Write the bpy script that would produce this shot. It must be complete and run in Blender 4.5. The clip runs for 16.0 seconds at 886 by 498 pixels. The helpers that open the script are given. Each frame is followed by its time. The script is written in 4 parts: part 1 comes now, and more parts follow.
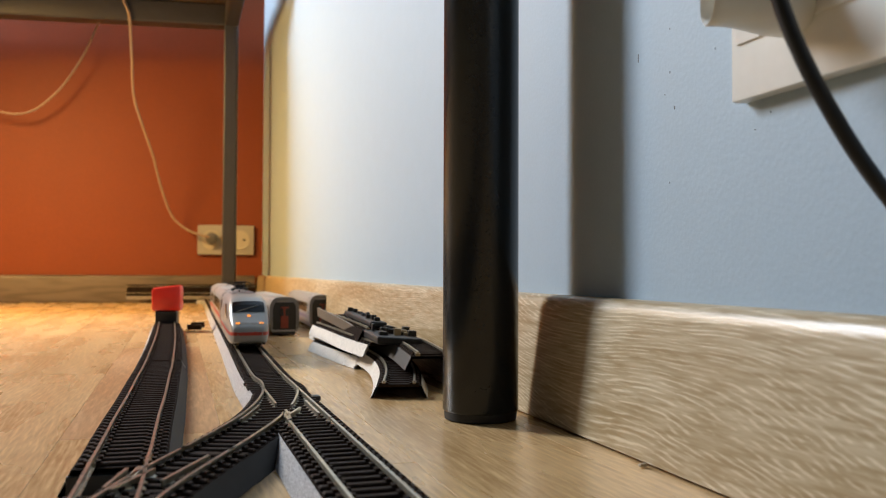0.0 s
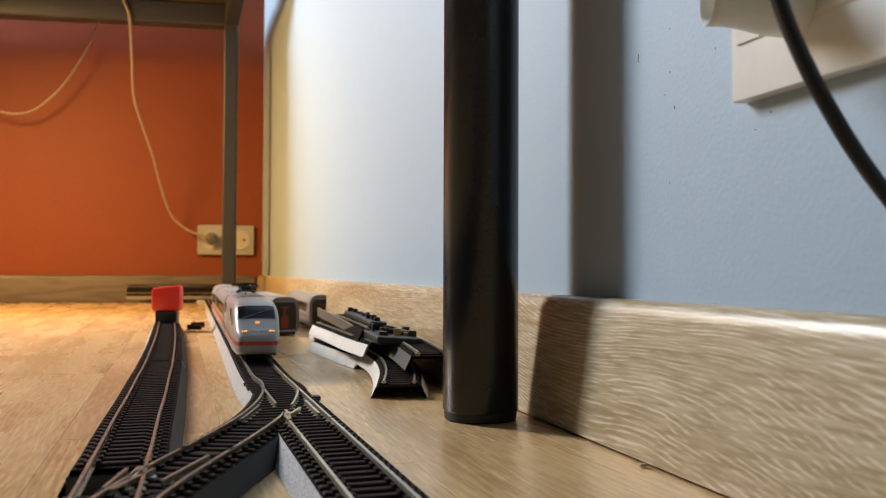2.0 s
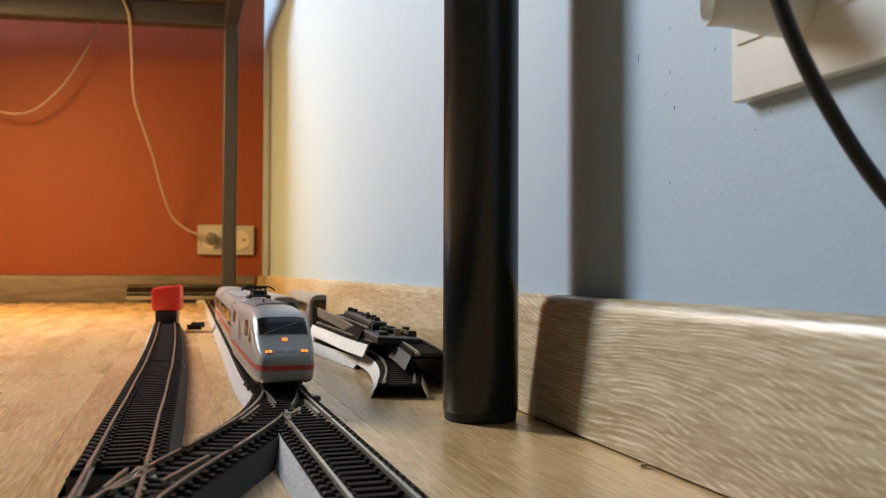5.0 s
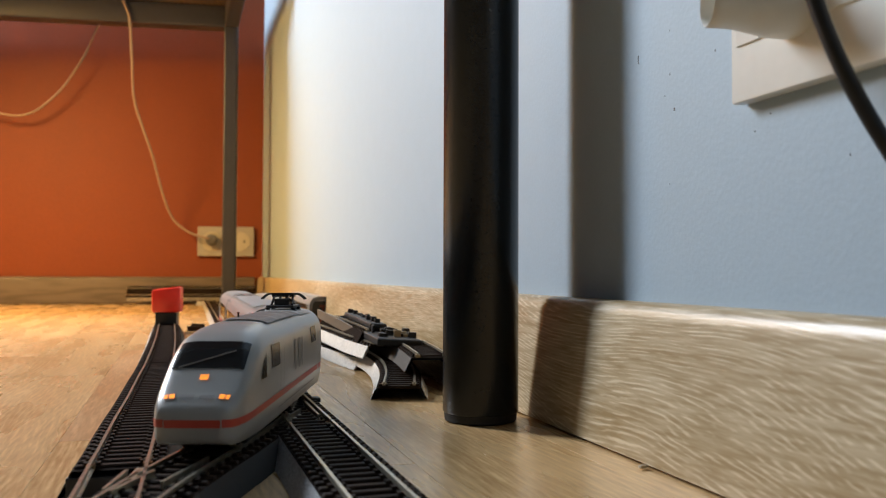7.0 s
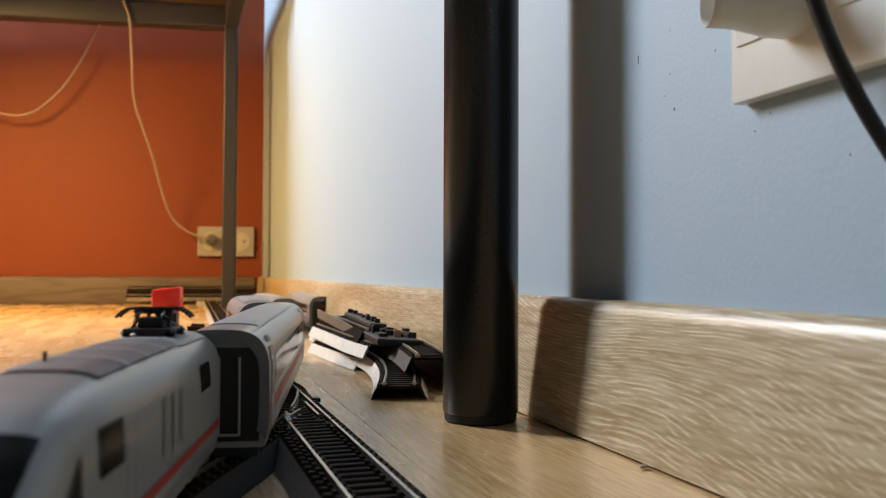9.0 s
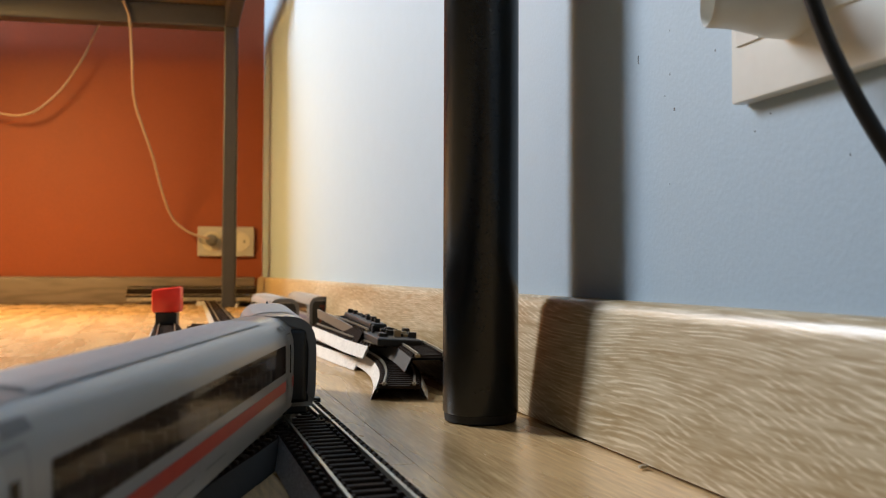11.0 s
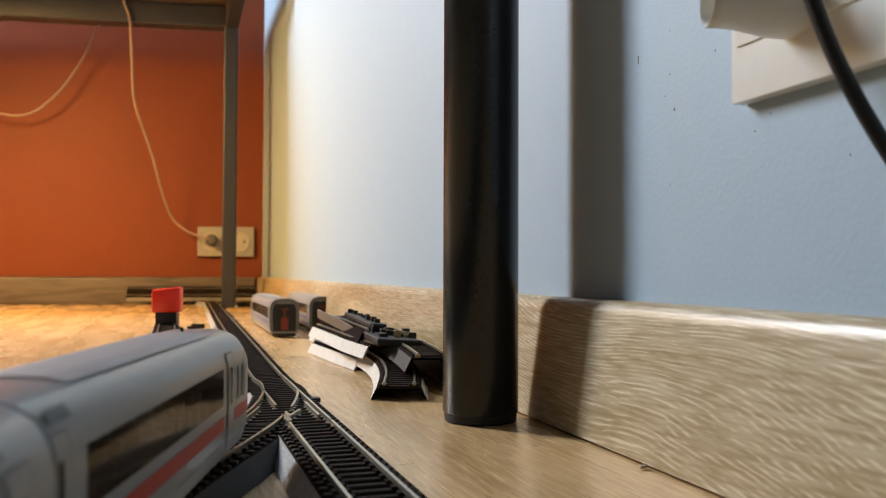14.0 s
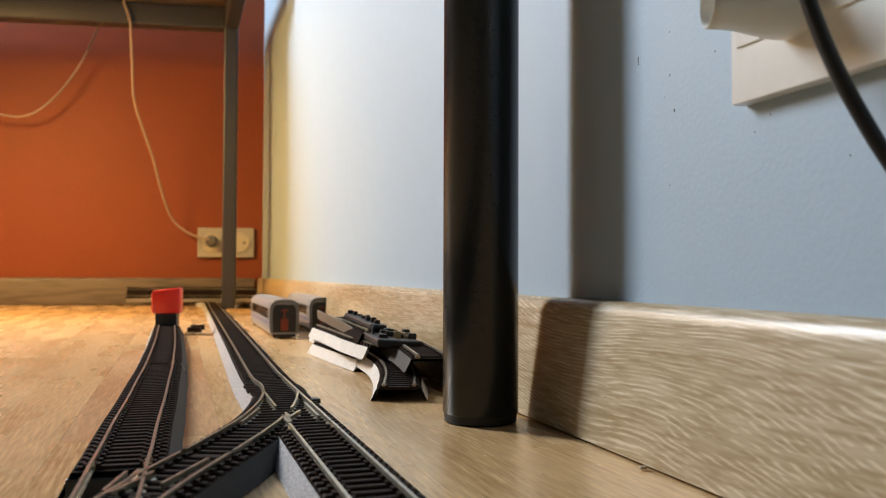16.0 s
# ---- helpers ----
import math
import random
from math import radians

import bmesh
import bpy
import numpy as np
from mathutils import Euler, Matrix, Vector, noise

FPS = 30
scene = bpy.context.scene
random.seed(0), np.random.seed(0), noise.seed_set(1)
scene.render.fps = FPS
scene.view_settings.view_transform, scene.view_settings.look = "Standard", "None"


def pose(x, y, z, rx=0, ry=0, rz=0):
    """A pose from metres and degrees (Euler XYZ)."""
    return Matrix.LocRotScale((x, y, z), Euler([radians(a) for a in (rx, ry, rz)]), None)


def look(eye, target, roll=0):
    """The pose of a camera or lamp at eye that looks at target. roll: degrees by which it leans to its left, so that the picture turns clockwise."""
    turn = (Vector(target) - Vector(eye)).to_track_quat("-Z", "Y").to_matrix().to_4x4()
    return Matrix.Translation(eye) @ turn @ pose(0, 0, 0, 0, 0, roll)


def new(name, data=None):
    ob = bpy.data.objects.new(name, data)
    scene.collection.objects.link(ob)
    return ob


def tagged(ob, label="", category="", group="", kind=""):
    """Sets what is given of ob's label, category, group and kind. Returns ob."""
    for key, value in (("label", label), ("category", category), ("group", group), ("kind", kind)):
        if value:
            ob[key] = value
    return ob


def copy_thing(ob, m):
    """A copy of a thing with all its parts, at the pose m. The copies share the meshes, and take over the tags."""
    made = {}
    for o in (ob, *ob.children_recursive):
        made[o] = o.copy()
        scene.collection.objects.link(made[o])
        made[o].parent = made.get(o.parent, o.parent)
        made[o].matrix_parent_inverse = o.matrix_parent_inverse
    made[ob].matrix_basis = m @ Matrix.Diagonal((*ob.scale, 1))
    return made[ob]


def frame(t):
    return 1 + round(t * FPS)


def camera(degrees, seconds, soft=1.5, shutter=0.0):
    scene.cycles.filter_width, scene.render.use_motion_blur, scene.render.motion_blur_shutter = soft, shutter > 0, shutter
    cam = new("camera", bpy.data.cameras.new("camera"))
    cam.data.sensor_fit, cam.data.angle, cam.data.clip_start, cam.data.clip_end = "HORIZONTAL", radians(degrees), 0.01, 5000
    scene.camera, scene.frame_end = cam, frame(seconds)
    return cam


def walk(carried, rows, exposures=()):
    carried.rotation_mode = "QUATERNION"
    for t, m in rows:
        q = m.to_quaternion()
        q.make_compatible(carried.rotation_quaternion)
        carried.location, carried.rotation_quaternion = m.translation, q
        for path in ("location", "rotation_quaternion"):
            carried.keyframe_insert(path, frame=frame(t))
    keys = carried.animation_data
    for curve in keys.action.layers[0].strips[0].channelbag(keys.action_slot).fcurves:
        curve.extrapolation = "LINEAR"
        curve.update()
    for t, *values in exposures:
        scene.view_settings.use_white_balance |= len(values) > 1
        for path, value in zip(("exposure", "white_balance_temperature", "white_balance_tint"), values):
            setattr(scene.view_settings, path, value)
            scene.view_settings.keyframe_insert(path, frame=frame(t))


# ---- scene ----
cam = camera(55.2, 16.0, 1.1)
HEIGHT = 0.069
cam.data.dof.use_dof = True
cam.data.dof.focus_distance = 0.40
cam.data.dof.aperture_fstop = 21.0


def tilt(row):
    """Pose of the resting phone when the horizon lies on that line of the picture."""
    up = math.atan((row - 441) / 1500)
    return look((0, 0, HEIGHT), (0, math.cos(up), HEIGHT + math.sin(up)), 0.2)


walk(cam, [(0.0, tilt(480)), (6.3, tilt(480)), (6.6, tilt(481.5)), (7.0, tilt(482.7)), (10.0, tilt(482.7)),
           (14.4, tilt(483)), (15.0, tilt(484.3)), (16.0, tilt(484.6))])

# ---- light ----
scene.view_settings.exposure = 0.0
world = bpy.data.worlds.new("world")
scene.world = world
world.use_nodes = True
world.node_tree.nodes["Background"].inputs["Color"].default_value = (0.55, 0.65, 0.8, 1)
world.node_tree.nodes["Background"].inputs["Strength"].default_value = 0.01


def lamp(name, where, target, power, colour, size, tall=0.0):
    data = bpy.data.lights.new(name, "AREA")
    data.energy, data.color, data.size = power, colour, size
    data.shape = "RECTANGLE" if tall else "DISK"
    if tall:
        data.size_y = tall
    ob = new(name, data)
    ob.matrix_basis = look(where, target)
    return ob


lamp("window_light", (-1.62, 1.46, 1.28), (0.1, -0.2, 0.2), 67, (0.81, 0.92, 1.06), 0.29, 0.94)
lamp("warm_lamp_light", (-0.95, 1.12, 0.57), (-0.72, 1.25, 0.0), 10.5, (1.0, 0.60, 0.20), 0.26).data.spread = radians(150)


# ---- materials ----
def material(name, colour, rough=0.5, metal=0.0, grain=0.0, scale=200.0, second=None, bump=0.0, emit=0.0, stretch=None,
             blotch=0.0, per_object=0.0, coat=0.0, sheen=0.5, transmission=0.0):
    """Procedural surface: base colour with fine grain, larger blotches, relief and a change from piece to piece."""
    m = bpy.data.materials.new(name)
    m.use_nodes = True
    nt = m.node_tree
    b = nt.nodes["Principled BSDF"]
    b.inputs["Roughness"].default_value = rough
    b.inputs["Metallic"].default_value = metal
    b.inputs["Coat Weight"].default_value = coat
    b.inputs["Specular IOR Level"].default_value = sheen
    b.inputs["Transmission Weight"].default_value = transmission
    c = (*colour, 1)
    b.inputs["Base Color"].default_value = c
    if emit:
        b.inputs["Emission Color"].default_value = c
        b.inputs["Emission Strength"].default_value = emit
    if grain or blotch or bump or per_object:
        tc = nt.nodes.new("ShaderNodeTexCoord")
        mp = nt.nodes.new("ShaderNodeMapping")
        nt.links.new(tc.outputs["Object"], mp.inputs["Vector"])
        if stretch:
            mp.inputs["Scale"].default_value = stretch
        fine = nt.nodes.new("ShaderNodeTexNoise")
        fine.inputs["Scale"].default_value, fine.inputs["Detail"].default_value = scale, 8
        nt.links.new(mp.outputs["Vector"], fine.inputs["Vector"])
        large = nt.nodes.new("ShaderNodeTexNoise")
        large.inputs["Scale"].default_value, large.inputs["Detail"].default_value = scale / 9, 4
        nt.links.new(mp.outputs["Vector"], large.inputs["Vector"])
        ramp = nt.nodes.new("ShaderNodeMapRange")
        ramp.inputs["From Min"].default_value, ramp.inputs["From Max"].default_value = 0.3, 0.7
        nt.links.new(fine.outputs["Fac"], ramp.inputs["Value"])
        mix = nt.nodes.new("ShaderNodeMix")
        mix.data_type = "RGBA"
        other = second or tuple(max(0.0, v * (1 - grain)) for v in colour)
        mix.inputs["A"].default_value, mix.inputs["B"].default_value = c, (*other, 1)
        nt.links.new(ramp.outputs["Result"], mix.inputs["Factor"])
        hsv = nt.nodes.new("ShaderNodeHueSaturation")
        nt.links.new(mix.outputs["Result"], hsv.inputs["Color"])
        add = nt.nodes.new("ShaderNodeMath")
        add.operation = "MULTIPLY_ADD"
        nt.links.new(large.outputs["Fac"], add.inputs[0])
        add.inputs[1].default_value, add.inputs[2].default_value = blotch * 2, 1 - blotch
        if per_object:
            info = nt.nodes.new("ShaderNodeObjectInfo")
            tone = nt.nodes.new("ShaderNodeMath")
            tone.operation = "MULTIPLY_ADD"
            nt.links.new(info.outputs["Random"], tone.inputs[0])
            tone.inputs[1].default_value = per_object
            nt.links.new(add.outputs["Value"], tone.inputs[2])
            nt.links.new(tone.outputs["Value"], hsv.inputs["Value"])
        else:
            nt.links.new(add.outputs["Value"], hsv.inputs["Value"])
        nt.links.new(hsv.outputs["Color"], b.inputs["Base Color"])
        if emit:
            nt.links.new(hsv.outputs["Color"], b.inputs["Emission Color"])
        if bump:
            bp = nt.nodes.new("ShaderNodeBump")
            bp.inputs["Strength"].default_value, bp.inputs["Distance"].default_value = 1.0, bump
            nt.links.new(fine.outputs["Fac"], bp.inputs["Height"])
            nt.links.new(bp.outputs["Normal"], b.inputs["Normal"])
    return m


def wood(name, light, dark, rough, along, per_object=0.0, scale=14.0, bump=0.00006, seed=0.0, rings=7.0, slant=0.0, streak=0.5, low=0.30, high=0.66, pore=0.25):
    """Oak print: soft cathedral rings, pale streaks along one axis, fine pores, tone from piece to piece."""
    m = bpy.data.materials.new(name)
    m.use_nodes = True
    nt = m.node_tree
    b = nt.nodes["Principled BSDF"]
    tc = nt.nodes.new("ShaderNodeTexCoord")
    info = nt.nodes.new("ShaderNodeObjectInfo")
    comb = nt.nodes.new("ShaderNodeCombineXYZ")
    for k in (0, 1):
        nt.links.new(info.outputs["Random"], comb.inputs[k])
    shift = nt.nodes.new("ShaderNodeVectorMath")
    shift.operation = "MULTIPLY_ADD"
    nt.links.new(comb.outputs["Vector"], shift.inputs[0])
    shift.inputs[1].default_value = (3.7 if per_object else 0, 5.3 if per_object else 0, 0)
    nt.links.new(tc.outputs["Object"], shift.inputs[2])

    def stretched(scales):
        mp = nt.nodes.new("ShaderNodeMapping")
        mp.vector_type = "TEXTURE"
        mp.inputs["Rotation"].default_value = (radians(slant), 0, radians(slant) if per_object else 0)
        mp.inputs["Scale"].default_value = [1 / v for v in scales]
        mp.inputs["Location"].default_value = (seed, seed * 0.7, seed * 1.3)
        nt.links.new(shift.outputs["Vector"], mp.inputs["Vector"])
        return mp

    def cloud(scales, size, detail, wobble=0.0):
        n = nt.nodes.new("ShaderNodeTexNoise")
        n.inputs["Scale"].default_value, n.inputs["Detail"].default_value, n.inputs["Distortion"].default_value = size, detail, wobble
        nt.links.new(stretched(scales).outputs["Vector"], n.inputs["Vector"])
        return n.outputs["Fac"]

    def calc(kind, a, b, c=0.0):
        n = nt.nodes.new("ShaderNodeMath")
        n.operation = kind
        for k, v in enumerate((a, b, c)):
            if isinstance(v, (int, float)):
                n.inputs[k].default_value = v
            else:
                nt.links.new(v, n.inputs[k])
        return n.outputs["Value"]

    ring = calc("PINGPONG", calc("MULTIPLY", cloud(along, scale, 2, 0.3), rings), 0.5)
    thin = cloud((along[0], along[1] * 0.9, along[2]), scale * 17, 4, 0.2)
    pores = cloud((along[0], along[1] * 0.8, along[2]), scale * 34, 3)
    tone = calc("ADD", calc("MULTIPLY", ring, 2 * (1 - streak)), calc("MULTIPLY", thin, streak))
    tone = calc("MULTIPLY_ADD", pores, pore, calc("ADD", tone, -pore / 2))
    span = nt.nodes.new("ShaderNodeMapRange")
    span.inputs["From Min"].default_value, span.inputs["From Max"].default_value = low, high
    nt.links.new(tone, span.inputs["Value"])
    mix = nt.nodes.new("ShaderNodeMix")
    mix.data_type = "RGBA"
    mix.inputs["A"].default_value, mix.inputs["B"].default_value = (*dark, 1), (*light, 1)
    nt.links.new(span.outputs["Result"], mix.inputs["Factor"])
    hsv = nt.nodes.new("ShaderNodeHueSaturation")
    nt.links.new(mix.outputs["Result"], hsv.inputs["Color"])
    nt.links.new(calc("MULTIPLY_ADD", info.outputs["Random"], per_object, 1 - per_object / 2), hsv.inputs["Value"])
    nt.links.new(calc("MULTIPLY_ADD", info.outputs["Random"], -0.045 * per_object, 0.5 + 0.022 * per_object), hsv.inputs["Hue"])
    nt.links.new(calc("MULTIPLY_ADD", info.outputs["Random"], per_object * 0.5, 1 - per_object / 4), hsv.inputs["Saturation"])
    nt.links.new(hsv.outputs["Color"], b.inputs["Base Color"])
    nt.links.new(calc("MULTIPLY_ADD", pores, -0.22, rough + 0.11), b.inputs["Roughness"])
    bp = nt.nodes.new("ShaderNodeBump")
    bp.inputs["Distance"].default_value = bump
    nt.links.new(tone, bp.inputs["Height"])
    nt.links.new(bp.outputs["Normal"], b.inputs["Normal"])
    return m


def oak(name, light, dark, rough, across, spacing, warp=0.03, tones=0.0, bump=0.00006, seed=0.0, contrast=0.55, lean=0.0):
    """Oak print: pale growth lines that wander along y, feathered by fine fibres, with soft large blotches."""
    m = bpy.data.materials.new(name)
    m.use_nodes = True
    nt = m.node_tree
    b = nt.nodes["Principled BSDF"]
    tc = nt.nodes.new("ShaderNodeTexCoord")
    info = nt.nodes.new("ShaderNodeObjectInfo")

    def calc(kind, *values):
        n = nt.nodes.new("ShaderNodeMath")
        n.operation = kind
        for k, v in enumerate(values):
            if isinstance(v, (int, float)):
                n.inputs[k].default_value = v
            else:
                nt.links.new(v, n.inputs[k])
        return n.outputs["Value"]

    shift = nt.nodes.new("ShaderNodeVectorMath")
    shift.operation = "ADD"
    nt.links.new(tc.outputs["Object"], shift.inputs[0])
    comb = nt.nodes.new("ShaderNodeCombineXYZ")
    for k, v in enumerate((7.3, 11.9, 0.0)):
        nt.links.new(calc("MULTIPLY_ADD", info.outputs["Random"], v if tones else 0.0, seed), comb.inputs[k])
    nt.links.new(comb.outputs["Vector"], shift.inputs[1])
    split = nt.nodes.new("ShaderNodeSeparateXYZ")
    nt.links.new(shift.outputs["Vector"], split.inputs["Vector"])

    def cloud(wide, long, detail):
        mp = nt.nodes.new("ShaderNodeMapping")
        mp.inputs["Scale"].default_value = (wide, long, wide)
        nt.links.new(shift.outputs["Vector"], mp.inputs["Vector"])
        n = nt.nodes.new("ShaderNodeTexNoise")
        n.inputs["Scale"].default_value, n.inputs["Detail"].default_value = 1.0, detail
        nt.links.new(mp.outputs["Vector"], n.inputs["Vector"])
        return n.outputs["Fac"]

    place = calc("MULTIPLY_ADD", cloud(13, 5.5, 1), warp, split.outputs[across])
    place = calc("MULTIPLY_ADD", split.outputs["Y"], -lean, place)
    place = calc("MULTIPLY_ADD", cloud(90, 20, 2), warp * 0.05, place)
    place = calc("MULTIPLY_ADD", cloud(520, 60, 3), warp * 0.028, place)
    line = calc("PINGPONG", calc("DIVIDE", place, spacing), 0.5)
    span = nt.nodes.new("ShaderNodeMapRange")
    span.interpolation_type = "SMOOTHSTEP"
    span.inputs["From Min"].default_value, span.inputs["From Max"].default_value = 0.20, 0.47
    nt.links.new(line, span.inputs["Value"])
    fibre = cloud(650, 48, 5)
    dash = nt.nodes.new("ShaderNodeMapRange")
    dash.inputs["From Min"].default_value, dash.inputs["From Max"].default_value = 0.40, 0.60
    nt.links.new(cloud(420, 62, 3), dash.inputs["Value"])
    patch = cloud(35, 6, 3)
    tone = calc("ADD", calc("MULTIPLY", calc("MULTIPLY", span.outputs["Result"], dash.outputs["Result"]), contrast * 1.5), calc("MULTIPLY", calc("SUBTRACT", fibre, 0.5), 1.5))
    tone = calc("ADD", tone, calc("MULTIPLY_ADD", patch, 0.9, -0.25 - contrast * 0.25 + 0.12))
    mix = nt.nodes.new("ShaderNodeMix")
    mix.data_type = "RGBA"
    mix.inputs["A"].default_value, mix.inputs["B"].default_value = (*dark, 1), (*light, 1)
    nt.links.new(tone, mix.inputs["Factor"])
    hsv = nt.nodes.new("ShaderNodeHueSaturation")
    nt.links.new(mix.outputs["Result"], hsv.inputs["Color"])
    nt.links.new(calc("MULTIPLY_ADD", info.outputs["Random"], tones, 1 - tones / 2), hsv.inputs["Value"])
    nt.links.new(calc("MULTIPLY_ADD", info.outputs["Random"], -0.016 * tones, 0.5 + 0.010 * tones), hsv.inputs["Hue"])
    nt.links.new(hsv.outputs["Color"], b.inputs["Base Color"])
    nt.links.new(calc("MULTIPLY_ADD", patch, 0.25, rough - 0.12), b.inputs["Roughness"])
    bp = nt.nodes.new("ShaderNodeBump")
    bp.inputs["Distance"].default_value = bump
    nt.links.new(tone, bp.inputs["Height"])
    nt.links.new(bp.outputs["Normal"], b.inputs["Normal"])
    return m


def glazing(name, colour, solid):
    """Thin tinted pane: glossy, partly clear."""
    m = material(name, colour, 0.08)
    m.node_tree.nodes["Principled BSDF"].inputs["Alpha"].default_value = solid
    return m


M = {
    "floor": oak("laminate_oak", (0.84, 0.59, 0.30), (0.45, 0.28, 0.125), 0.27, "X", 0.0036, 0.05, 0.24, 0.00003, 0.0, 0.20),
    "floor_worn": oak("worn_red_oak", (0.66, 0.41, 0.20), (0.38, 0.205, 0.085), 0.36, "X", 0.0060, 0.05, 0.2, 0.00006, 0.4, 0.25),
    "gap": material("floor_underlay", (0.05, 0.035, 0.022), 0.9),
    "skirting": oak("oak_skirting", (0.67, 0.57, 0.40), (0.335, 0.24, 0.12), 0.35, "Z", 0.0016, 0.055, 0.0, 0.00003, 3.3, 0.44, 0.09),
    # Oak of the far board, darkened to hold the shade there.
    "skirting_far": wood("oak_skirting_dimmed", (0.15, 0.108, 0.078), (0.10, 0.07, 0.048), 0.5, (1, 0.10, 1.0), 0.0, 26.0),
    "wall": material("grey_blue_plaster", (0.37, 0.475, 0.565), 0.6, grain=0.04, scale=520, bump=0.0001, blotch=0.03),
    "orange": material("orange_paint", (0.24, 0.044, 0.006), 0.6, grain=0.06, scale=160, bump=0.0004, blotch=0.04),
    # For walls and ceiling out of view, dark to lower the bounced light.
    "plain": material("unseen_wall_dark", (0.15, 0.147, 0.143), 0.8, grain=0.04, scale=60),
    "leg": material("black_powder_coat", (0.009, 0.013, 0.018), 0.27, grain=0.25, scale=900, bump=0.00004, blotch=0.1, sheen=0.45),
    "foot": material("black_rubber", (0.012, 0.012, 0.013), 0.6, grain=0.2, scale=400),
    "frame": material("grey_steel_paint", (0.043, 0.045, 0.058), 0.45, grain=0.12, scale=120, blotch=0.08),
    "rail": material("nickel_rail", (0.58, 0.53, 0.42), 0.30, 0.75, grain=0.35, scale=260, blotch=0.12),
    "sleeper": material("dark_brown_sleeper", (0.024, 0.014, 0.009), 0.6, grain=0.45, scale=420, bump=0.0001, per_object=0.4, sheen=0.1),
    "bed_top": material("dark_ballast", (0.020, 0.011, 0.007), 0.9, grain=0.6, scale=900, bump=0.0005, sheen=0.06),
    "bed": material("silver_grey_ballast", (0.74, 0.74, 0.75), 0.35, second=(0.09, 0.09, 0.095), grain=0.62, scale=1500, bump=0.0006, blotch=0.12),
    # Bed inside, also the dark tone for flanks turned from the window.
    "bed_dark": material("bed_inside_shade", (0.02, 0.019, 0.018), 0.7, grain=0.3, scale=300),
    "shell": material("white_train_plastic", (0.34, 0.335, 0.32), 0.28, grain=0.04, scale=120, blotch=0.05, coat=0.1),
    "roof": material("grey_train_roof", (0.36, 0.345, 0.335), 0.45, grain=0.1, scale=150, blotch=0.12),
    "roof_dark": material("brown_grey_roof_hatch", (0.135, 0.105, 0.10), 0.5, grain=0.2, scale=200, blotch=0.2),
    "grey": material("grey_gangway_frame", (0.17, 0.17, 0.175), 0.5, grain=0.1, scale=150),
    "stripe": material("red_stripe", (0.50, 0.055, 0.035), 0.4, grain=0.08, scale=200),
    "lilac": material("lilac_stripe", (0.26, 0.22, 0.30), 0.4, grain=0.08, scale=200),
    "letter": material("grey_lettering", (0.24, 0.235, 0.23), 0.5),
    "seam": material("door_joint", (0.22, 0.21, 0.2), 0.6),
    "glass": material("smoked_window", (0.012, 0.011, 0.011), 0.2, grain=0.2, scale=90, sheen=0.15),
    "tint": glazing("brown_tinted_window", (0.06, 0.035, 0.022), 0.62),
    "seat": material("pale_seat_plastic", (0.34, 0.30, 0.25), 0.5, grain=0.15, scale=300),
    "black": material("black_plastic", (0.014, 0.014, 0.015), 0.45, grain=0.3, scale=300, bump=0.00005),
    "headlight": material("headlight_glow", (1.0, 0.30, 0.035), 0.3, grain=0.5, scale=900, emit=1.6),
    "red": material("red_signal_plastic", (0.88, 0.04, 0.02), 0.35, grain=0.1, scale=100, coat=0.2),
    "door_red": material("red_gangway_door", (0.24, 0.035, 0.014), 0.5, grain=0.2, scale=300),
    "socket": material("cream_plastic", (0.80, 0.785, 0.72), 0.32, grain=0.05, scale=150, blotch=0.05, coat=0.15),
    # Cream plastic dulled to carry the shade by the orange wall.
    "socket_grey": material("cream_plastic_shaded", (0.42, 0.40, 0.37), 0.4, grain=0.06, scale=150, blotch=0.06),
    "socket_in": material("cream_plastic_recess", (0.55, 0.51, 0.42), 0.4, grain=0.06, scale=150),
    "white_cable": material("pale_cable", (0.42, 0.30, 0.22), 0.4, grain=0.1, scale=80),
    "cable": material("black_cable", (0.010, 0.011, 0.013), 0.42, grain=0.2, scale=300),
    "brass": material("contact_metal", (0.4, 0.33, 0.22), 0.35, 1.0, grain=0.2, scale=500),
    "pale_bed": material("pale_grey_ballast", (0.74, 0.71, 0.65), 0.6, grain=0.35, scale=700, bump=0.0005, blotch=0.1),
    "offcut_brown": material("brown_bed_plastic", (0.20, 0.15, 0.105), 0.5, grain=0.2, scale=300, blotch=0.1),
    "crumb": material("wood_splinter", (0.6, 0.5, 0.36), 0.7, grain=0.2, scale=900),
}


# ---- mesh helpers ----
def part(name, bm, mat, parent=None, label=""):
    """Links a bmesh as one mesh object, under a thing or a part."""
    me = bpy.data.meshes.new(name)
    bm.to_mesh(me)
    bm.free()
    for one in mat if isinstance(mat, (list, tuple)) else [mat]:
        me.materials.append(M[one])
    ob = new(name, me)
    if parent:
        ob.parent = parent
    if label:
        ob["label"] = label
    return ob


def smooth(ob, angle=40):
    ob.data.polygons.foreach_set("use_smooth", [True] * len(ob.data.polygons))
    ob.data.set_sharp_from_angle(angle=radians(angle))
    return ob


def thing(name, label, category, at=None, group="", kind=""):
    ob = tagged(new(name), label, category, group, kind)
    if at is not None:
        ob.matrix_basis = at
    return ob


